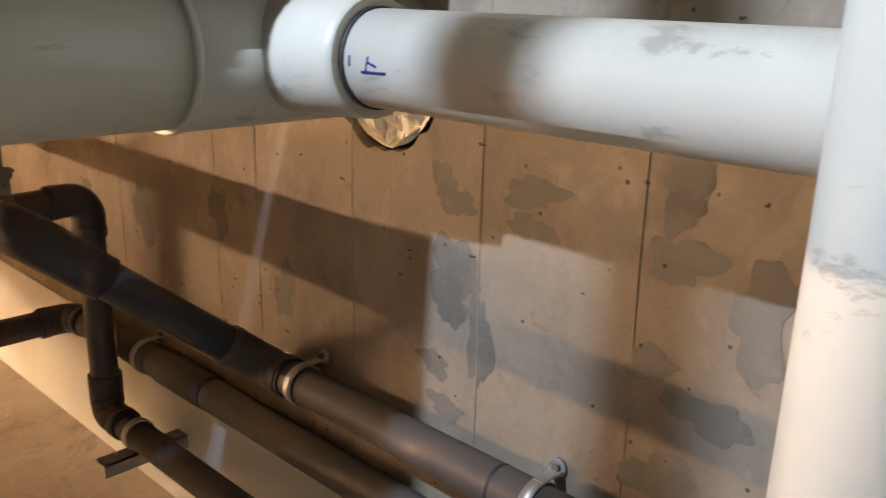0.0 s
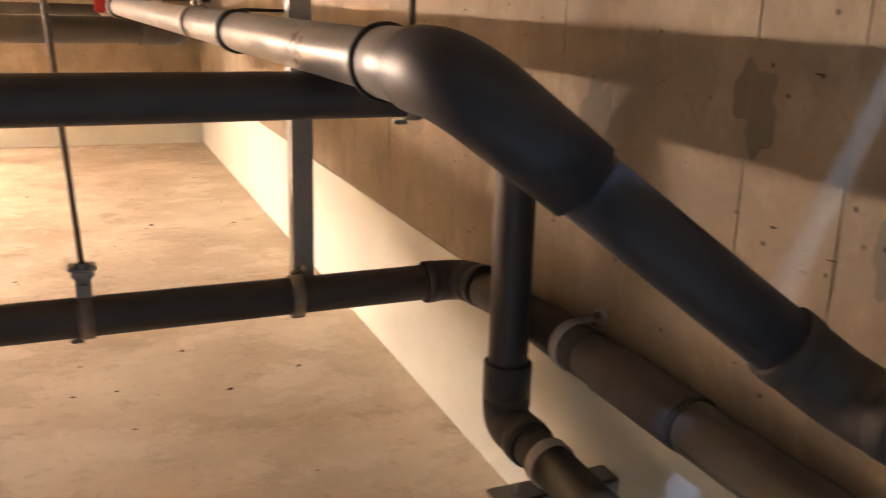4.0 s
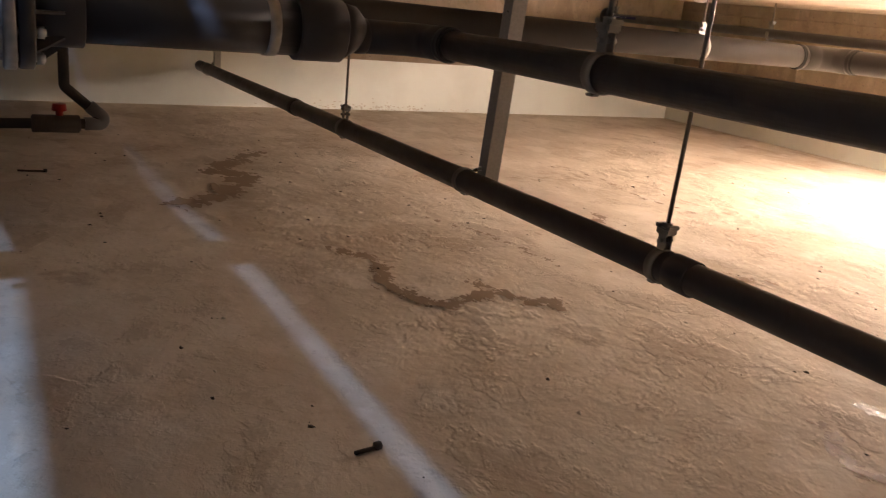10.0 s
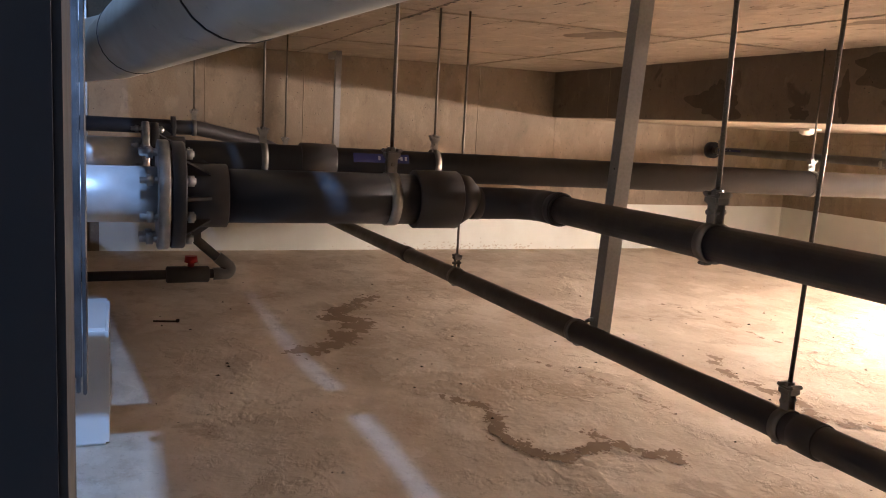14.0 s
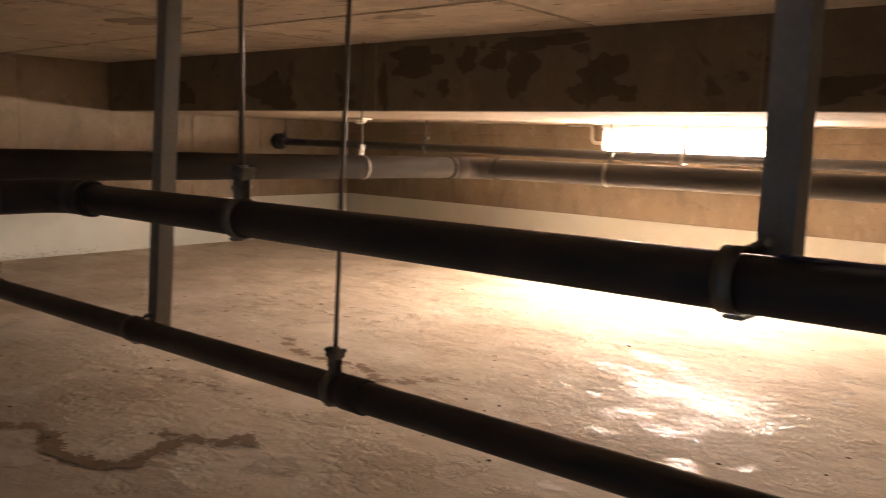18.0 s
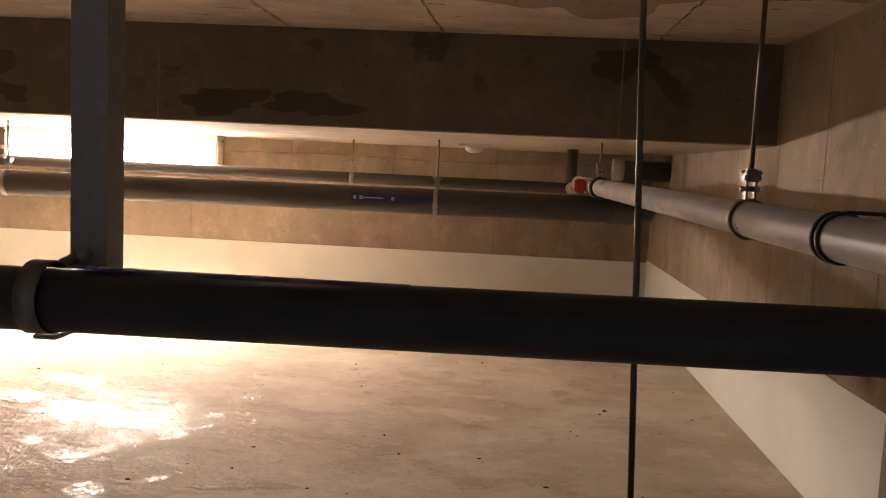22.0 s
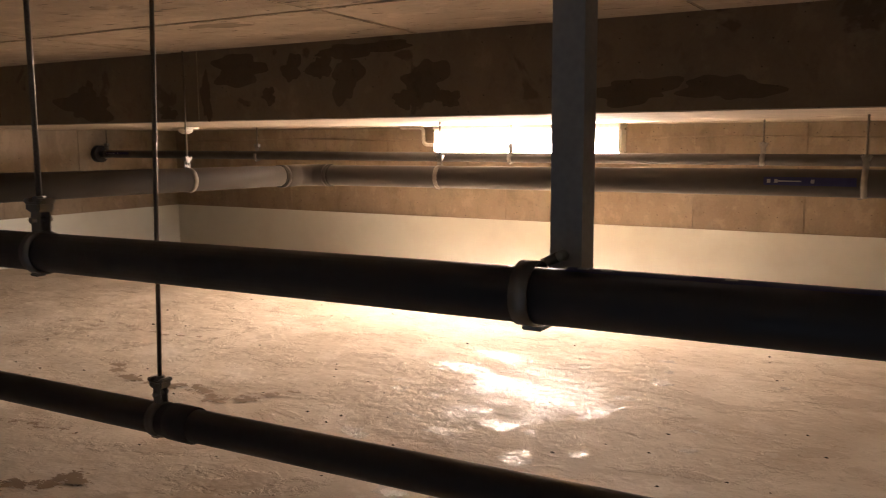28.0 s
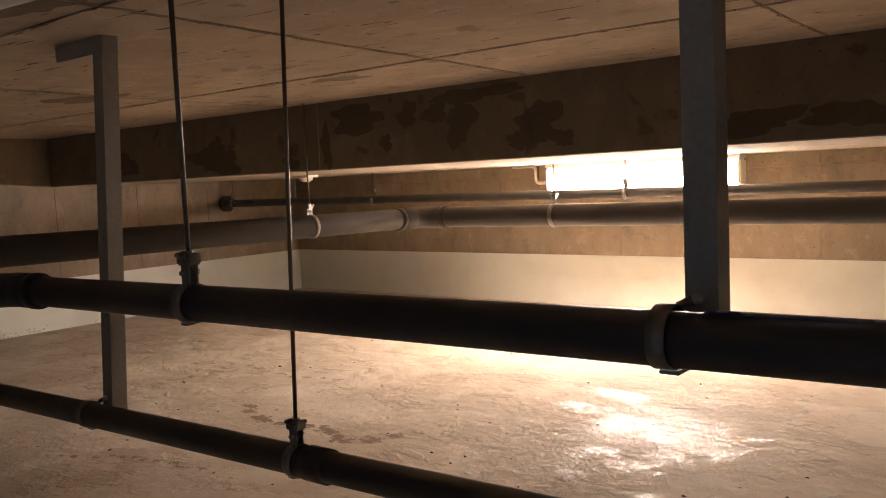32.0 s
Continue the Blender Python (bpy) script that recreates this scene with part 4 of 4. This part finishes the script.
def flange(parent, centre, way, radius, thick, mat, bolt_mat, bolts=8, name="flange"):
    c, w = Vector(centre), Vector(way).normalized()
    ob = part(name, collar(bmesh.new(), c, c + w * thick, 0, radius, 36, 0.003), mat, parent)
    return ob


def flange_bolts(parent, y0, y1, x, z, circle, n=8):
    for k in range(n):
        a = 2 * math.pi * (k + 0.5) / n
        bm = bmesh.new()
        bx, bz = x + circle * math.cos(a), z + circle * math.sin(a)
        tube(bm, [(bx, y0, bz), (bx, y1, bz)], 0.006, 8)
        for s, e in ((y0 + 0.012, y0 + 0.024), (y1 - 0.014, y1 - 0.003)):
            tube(bm, [(bx, s, bz), (bx, e, bz)], 0.0105, 6)
        part("flange_bolt", bm, ZINC, parent)


def flanged_stub(name, x, z, r, mat_out, label):
    ob = tagged(part(name, tube(bmesh.new(), [(x, -0.2, z), (x, 0.095, z)], r, 30), ZINC_PIPE), label, "flanged pipe")
    flange(ob, (x, 0.082, z), (0, 1, 0), r + 0.052, 0.022, ZINC, ZINC)
    flange(ob, (x, 0.106, z), (0, 1, 0), r + 0.05, 0.026, DARK_PIPE, ZINC, name="plastic_flange")
    flange_bolts(ob, 0.05, 0.148, x, z, r + 0.034)
    for k in range(8):
        bm = bmesh.new()
        a = 2 * math.pi * k / 8
        u = Vector((math.cos(a), 0, math.sin(a)))
        s = Vector((-math.sin(a), 0, math.cos(a))) * 0.003
        base = Vector((x, 0, z))
        pts = [base + u * (r + 0.004) + Vector((0, 0.13, 0)), base + u * (r + 0.045) + Vector((0, 0.13, 0)), base + u * (r + 0.004) + Vector((0, 0.185, 0))]
        lo, hi = [bm.verts.new(p - s) for p in pts], [bm.verts.new(p + s) for p in pts]
        bm.faces.new(lo)
        bm.faces.new(hi)
        for i in range(3):
            bm.faces.new((lo[i - 1], lo[i], hi[i], hi[i - 1]))
        part("rib", bm, DARK_PIPE, ob)
    part("hub", collar(bmesh.new(), (x, 0.13, z), (x, 0.212, z), 0, r + 0.009, 30), DARK_PIPE, ob)
    return ob


tank_outlet = flanged_stub("tank_outlet", TX, TZ, TR, DARK_PIPE, "galvanised flanged outlet bolted to a dark plastic pipe")
part("plastic_run", tube(bmesh.new(), [(TX, 0.2, TZ), (TX, 0.6, TZ)], TR, 30), DARK_PIPE, tank_outlet)
part("coupling", collar(bmesh.new(), (TX, 0.598, TZ), (TX, 0.695, TZ), 0, TR + 0.009, 30), DARK_PIPE, tank_outlet)
part("reducer", tube(bmesh.new(), [(TX, 0.694, TZ), (TX, 0.715, TZ), (TX, 0.735, TZ - 0.008)], [TR + 0.006, TR, UR + 0.008], 30), DARK_PIPE, tank_outlet)
elbow(tank_outlet, (TX, 0.73, TZ - 0.006), (TX, UY, UZ - 0.012), (TX + 0.13, UY, UZ - 0.011), UR + 0.006, 0.06, DARK_PIPE)
gasket(tank_outlet, (TX + 0.135, UY, UZ - 0.011), (1, 0, 0), UR + 0.007)
west_outlet = flanged_stub("west_outlet", WX, WZ + 0.008, FR, GREY_PIPE, "galvanised flanged outlet bolted to a grey plastic pipe")

third = pipe("thin_dark_pipe", [(-4.45, -0.2, 0.775), (-4.45, 0.36, 0.775), (-4.55, 0.66, 0.715), (-4.6, 0.95, 0.60)], 0.034, 0.06, DARK_PIPE, "dark plastic pipe behind the flanged outlets")
sleeve(third, (-4.45, 0.24, 0.775), (-4.45, 0.262, 0.775), 0.05, DARK_PIPE, "pipe_flange")

# drain valve on the floor
valve = pipe("drain_pipe", [(-4.4, -0.3, 0.075), (-4.45, 0.545, 0.075), (-4.46, 0.36, 0.24), (-4.46, 0.36, 0.62)], 0.023, 0.03, BROWN_PIPE, "grey-brown plastic drain pipe with a red valve")
part("valve_body", collar(bmesh.new(), (-4.43, 0.22, 0.075), (-4.435, 0.42, 0.075), 0, 0.04, 20, 0.006), BROWN_PIPE, valve)
bm = bmesh.new()
tube(bm, [(-4.433, 0.335, 0.10), (-4.433, 0.335, 0.13), (-4.433, 0.335, 0.135), (-4.433, 0.335, 0.165)], [0.016, 0.016, 0.032, 0.028], 16)
part("red_handle", bm, RED, valve, "red plastic valve handle")
part("pale_elbow", tube(bmesh.new(), rounded([(-4.44, 0.44, 0.075), (-4.45, 0.555, 0.075), (-4.455, 0.46, 0.155)], 0.025), 0.03, 18), EAST_PIPE, valve)

# hangers
for x, lean in ((-1.468, 0.034), (-3.138, 0.0), (0.025, -0.036)):
    hanger(LR, CEIL - low_z(x), (x, LY, low_z(x)), lean=lean)
hanger(UR, CEIL - UZ + 0.008, (-1.357, UY, UZ - 0.008))
hanger(UR, CEIL - UZ, (0.43, UY, UZ + 0.004))
tank_hanger = hanger(TR, CEIL - TZ, (TX, 0.547, TZ), True)
next(o for o in tank_hanger.children if o.name.startswith("clamp_band")).data.materials[0] = ZINC
for y in (0.462, 1.07):
    hanger(FR, CEIL - 0.705, (WX, y, 0.705), True)
hanger(FR, CEIL - 0.68, (WX, 2.82, 0.679), True)
for x in (-2.29, -0.43):
    hanger(FR, SOFFIT - 0.678, (x, FY, 0.672 + 0.0037 * (x - WX)), label="galvanised pipe hanger on a short rod under the slab")
for x in (-4.03, -2.2, -0.90):
    hanger(SR, SOFFIT - SZ, (x, SY, SZ + 0.002), label="galvanised pipe hanger on a short rod under the slab")
hanger(SR, SOFFIT - SZ, (X0 + 0.11, SY, SZ + 0.01), label="galvanised pipe hanger on a short rod under the slab")
hanger(ER + 0.001, CEIL - ez(1.63), (ex(1.63), 1.63, ez(1.63)), True)
hanger(ER + 0.006, SOFFIT - ez(3.2), (ex(3.2), 3.2, ez(3.2)), True, label="galvanised pipe hanger on a short rod under the slab")
hanger(0.034, CEIL - 0.775, (-4.45, 0.345, 0.775), True)
hanger(0.034, CEIL - 0.66, (-4.575, 0.80, 0.66), True)
strut_hanger(-0.538, 0.938, UZ - 0.026, CEIL, UY, UZ, UR + 0.001, -0.0, "grey slotted steel strut holding the upper dark pipe")
strut_hanger(0.37, 1.238, low_z(0.37) + 0.01, CEIL, LY, low_z(0.37), LR, -0.15, "grey slotted steel strut holding the lower dark pipe")
strut_hanger(-2.222, 1.24, low_z(-2.222) - 0.02, CEIL, LY, low_z(-2.222), LR, -0.18, "grey slotted steel strut with a foot bracket on the ceiling", 0.021, 0.085)
strut_hanger(-5.3, 1.238, low_z(-5.3) - 0.02, CEIL, LY, low_z(-5.3), LR, -0.18, "grey slotted steel strut beside the far wall")


def wall_strap(x, y, z, radius, label):
    """A bright strap round a wall pipe, with an ear screwed to the wall."""
    ob = group_at("wall_strap", (x, y, z))
    bm = bmesh.new()
    rows = []
    for sy, r in ((-0.009, radius + 0.001), (0.009, radius + 0.001), (0.009, radius + 0.003), (-0.009, radius + 0.003)):
        rows.append([bm.verts.new((r * math.cos(a), sy, r * math.sin(a))) for a in np.linspace(0, 2 * math.pi, 28, endpoint=False)])
    for n in range(4):
        r, s = rows[n], rows[(n + 1) % 4]
        for i in range(28):
            bm.faces.new((r[i - 1], r[i], s[i], s[i - 1])).smooth = True
    part("strap_band", bm, ZINC, ob)
    bm = bmesh.new()
    dx = X1 - x
    box(bm, (0.0, -0.009, radius + 0.0008), (dx - 0.002, 0.009, radius + 0.0034), 0.0008)
    tube(bm, [(dx - 0.006, 0, radius + 0.005), (dx, 0, radius + 0.005)], 0.0125, 14)
    part("ear", bm, ZINC, ob)
    part("screw_head", tube(bmesh.new(), [(dx - 0.012, 0, radius + 0.006), (dx - 0.005, 0, radius + 0.006)], 0.006, 6), ROD_STEEL, ob)
    return tagged(ob, label, "pipe strap", "wall straps")


wall_strap(0.643, 0.252, 0.4925, ER + 0.002, "shiny galvanised strap round the wall pipe")
wall_strap(0.643, -0.232, 0.4935, ER + 0.002, "shiny galvanised strap round the wall pipe")
wall_strap(0.648, 0.80, 0.3637, LR + 0.003, "shiny galvanised strap round the wall pipe")
bracket = group_at("angle_bracket", (0.586, 0.742, 0.184))
bm = bmesh.new()
box(bm, (-0.084, -0.02, 0.003), (0.1035, 0.02, 0.008), 0.001)
box(bm, (-0.084, -0.02, -0.022), (0.1035, -0.016, 0.008), 0.001)
part("angle_iron", bm, STRUT_STEEL, bracket)
bm = bmesh.new()
rows = []
for sy, r in ((-0.009, UR + 0.002), (0.009, UR + 0.002), (0.009, UR + 0.005), (-0.009, UR + 0.005)):
    rows.append([bm.verts.new((r * math.cos(a), sy, 0.04 + r * math.sin(a))) for a in np.linspace(0, 2 * math.pi, 28, endpoint=False)])
for n in range(4):
    r, s = rows[n], rows[(n + 1) % 4]
    for i in range(28):
        bm.faces.new((r[i - 1], r[i], s[i], s[i - 1]))
part("clamp_band", bm, STRUT_STEEL, bracket)
part("clamp_bolt", tube(bmesh.new(), [(-0.05, 0, -0.004), (-0.05, 0, 0.018)], 0.004, 8), ZINC, bracket)
tagged(bracket, "steel angle bracket with a clamp under the wall pipe", "bracket")

# ---- lamp and small ceiling fittings ----
fixture = group_at("batten_lamp", (LAMP_X, LAMP_Y, SOFFIT))
LAMP_H = 0.575
bm = bmesh.new()
box(bm, (-LAMP_H - 0.02, -0.055, -0.03), (LAMP_H + 0.02, 0.062, -0.001), 0.005)
part("lamp_housing", bm, CREAM, fixture)
# plate added behind the tubes to keep their direct light off the north wall
bm = bmesh.new()
box(bm, (-LAMP_H, 0.012, -0.222), (LAMP_H, 0.018, -0.0305), 0.002)
part("added_shield_plate", bm, CREAM, fixture)
for z in (-0.128, -0.158):
    part("fluorescent_tube", tube(bmesh.new(), [(-LAMP_H + 0.004, -0.016, z), (LAMP_H - 0.004, -0.016, z)], 0.0135, 16), GLOW, fixture, "glowing warm white tube")
for s in (-1, 1):
    bm = bmesh.new()
    box(bm, (min(s * LAMP_H, s * (LAMP_H + 0.022)), -0.05, -0.17), (max(s * LAMP_H, s * (LAMP_H + 0.022)), 0.05, -0.0305), 0.01)
    part("end_cap", bm, CREAM, fixture)
part("cable", tube(bmesh.new(), rounded([(-LAMP_H - 0.3, 0.02, -0.012), (-LAMP_H - 0.13, 0.02, -0.012), (-LAMP_H - 0.13, 0.02, -0.12), (-LAMP_H - 0.02, 0.02, -0.12)], 0.03), 0.011, 10), CREAM, fixture, "cream plastic conduit")
tagged(fixture, "lit cream batten lamp with two warm glowing tubes", "lamp")


def detector(x, y):
    ob = group_at("smoke_detector", (x, y, SOFFIT - 0.003))
    part("base", box(bmesh.new(), (-0.07, -0.05, -0.014), (0.07, 0.05, 0.0), 0.004), CREAM, ob)
    part("head", tube(bmesh.new(), [(0, 0, -0.013), (0, 0, -0.03), (0, 0, -0.042)], [0.045, 0.042, 0.02], 20), CREAM, ob)
    return tagged(ob, "small cream plastic detector on the slab underside", "detector", "detectors")


detector(-0.30, 4.1)
detector(-4.25, 3.86)

# ---- tank side: steel post, strip, tray, plinth ----
panel_post = tagged(part("steel_post", box(bmesh.new(), (-0.66, -0.5, 0.0), (-0.60, -0.0005, CEIL - 0.001), 0.003), POST_STEEL), "dark painted steel post beside the opening", "post")
strip = group_at("bolted_steel_strip", (-1.2, -0.042, 0.575))
part("angle_profile", box(box(bmesh.new(), (-0.004, -0.06, 0.0), (0.0, 0.022, CEIL - 0.576), 0.001), (-0.05, 0.0225, -0.02), (-0.0045, 0.0262, CEIL - 0.576), 0.001), CHANNEL, strip)
part("channel_rib", box(box(bmesh.new(), (0.0005, 0.008, -0.01), (0.006, 0.013, CEIL - 0.576), 0.0015), (0.0005, 0.0165, -0.015), (0.004, 0.0205, CEIL - 0.576), 0.001), CHANNEL, strip)
for k in range(7):
    bm = bmesh.new()
    tube(bm, [(0.0, -0.008, 0.026 + 0.094 * k), (0.002, -0.008, 0.026 + 0.094 * k)], 0.0115, 16)
    tube(bm, [(0.0022, -0.008, 0.026 + 0.094 * k), (0.0095, -0.008, 0.026 + 0.094 * k)], 0.0085, 6)
    tube(bm, [(0.0096, -0.008, 0.026 + 0.094 * k), (0.016, -0.008, 0.026 + 0.094 * k)], 0.005, 10)
    part("bolt", bm, ROD_STEEL, strip)
tagged(strip, "galvanised steel strip with a row of bolts", "steel strip")
tray = group_at("cable_tray", (-1.2, -0.047, 0.0))
bm = bmesh.new()
box(bm, (-0.004, -0.3, 0.0), (0.0, 0.018, 0.554), 0.0015)
part("tray_plate", bm, PLINTH, tray)
bm = bmesh.new()
for k in range(9):
    for j in range(4):
        y, z = -0.005 - 0.06 * j, 0.05 + 0.055 * k
        box(bm, (0.0003, y - 0.02, z - 0.004), (0.0012, y, z + 0.004))
part("slots", bm, RUBBER, tray)
tagged(tray, "white perforated cable tray standing on edge", "cable tray")
tagged(part("plinth", box(bmesh.new(), (-2.85, -0.6, 0.0), (-2.483, -0.011, 0.307), 0.008), PLINTH), "rough white-painted concrete plinth under the tank", "plinth")
tank = tagged(part("water_tank", box(bmesh.new(), (-5.55, -1.7, 0.306), (-1.26, -0.16, 2.2), 0.01), POST_STEEL), "dark steel panel water tank on plinths", "tank")
for x in (-4.5, -3.45, -2.4):
    part("panel_flange", box(bmesh.new(), (x - 0.02, -0.1605, 0.32), (x + 0.02, -0.12, 2.19), 0.002), ZINC, tank)
plinth_rear = tagged(part("plinth", box(bmesh.new(), (-4.9, -0.9, 0.0), (-4.5, -0.17, 0.305), 0.008), PLINTH), "rough white-painted concrete plinth under the tank", "plinth")

# ---- debris on the floor ----


def screw(x, y, turn, length=0.045):
    ob = group_at("dropped_bolt", (x, y, 0.005))
    part("shank", tube(bmesh.new(), [(0, 0, 0), (length, 0, 0)], 0.004, 8), DEBRIS, ob)
    part("head", tube(bmesh.new(), [(length, 0, 0.003), (length + 0.012, 0, 0.003)], 0.008, 6), DEBRIS, ob)
    ob.rotation_euler = (0, 0, math.radians(turn))
    return tagged(ob, "dark rusty bolt lying on the screed", "bolt", "dropped bolts")


screw(-3.79, 0.14, 78, 0.09)
screw(-1.506, 0.588, 98, 0.04)
lump = bmesh.new()
bmesh.ops.create_icosphere(lump, subdivisions=2, radius=0.017)
for v in lump.verts:
    v.co = Vector((v.co.x * 0.7, v.co.y * 0.7, v.co.z * 1.3)) * (1 + 0.25 * noise.noise(v.co * 60)) + Vector((-0.846, 1.745, 0.019))
tagged(part("mortar_lump", lump, plain("brown_mortar", (0.14, 0.10, 0.065), 0.85)), "dark standing lump of mortar on the screed", "lump")


def crumbs(name, mat, n, seed, label, lo, hi):
    bm = bmesh.new()
    rng = random.Random(seed)
    for _ in range(n):
        x, y = rng.uniform(-4.6, 0.6), rng.uniform(0.1, 4.2)
        s = rng.uniform(lo, hi)
        c = Vector((x, y, 0))
        base = [bm.verts.new(c + Vector((s * math.cos(a) * rng.uniform(0.5, 1.6), s * math.sin(a) * rng.uniform(0.5, 1.2), 0.0004))) for a in np.linspace(0, 6.28, 6)[:-1]]
        top = bm.verts.new(c + Vector((rng.uniform(-s, s) * 0.4, rng.uniform(-s, s) * 0.4, s * rng.uniform(0.35, 0.9))))
        for i in range(5):
            bm.faces.new((base[i - 1], base[i], top))
    return tagged(part(name, bm, mat), label, "debris", kind="stuff")


crumbs("dark_crumbs", DEBRIS, 260, 3, "dark crumbs and dirt scattered on the screed", 0.002, 0.008)
crumbs("pale_chips", CHIP, 90, 5, "pale mortar chips scattered on the screed", 0.002, 0.008)
flecks = bmesh.new()
rng = random.Random(8)
for _ in range(120):
    y = rng.gauss(2.35, 0.35)
    blotch(flecks, (X0 + 0.005, y, abs(rng.gauss(0, 0.02)) + 0.004), (0, 1, 0), (0, 0, 1), (rng.uniform(0.003, 0.01), rng.uniform(0.002, 0.006)), rng.random(), 8, 0.5)
tagged(part("paint_flakes", flecks, CHIP), "bright flakes along the foot of the painted wall", "flakes", kind="stuff")
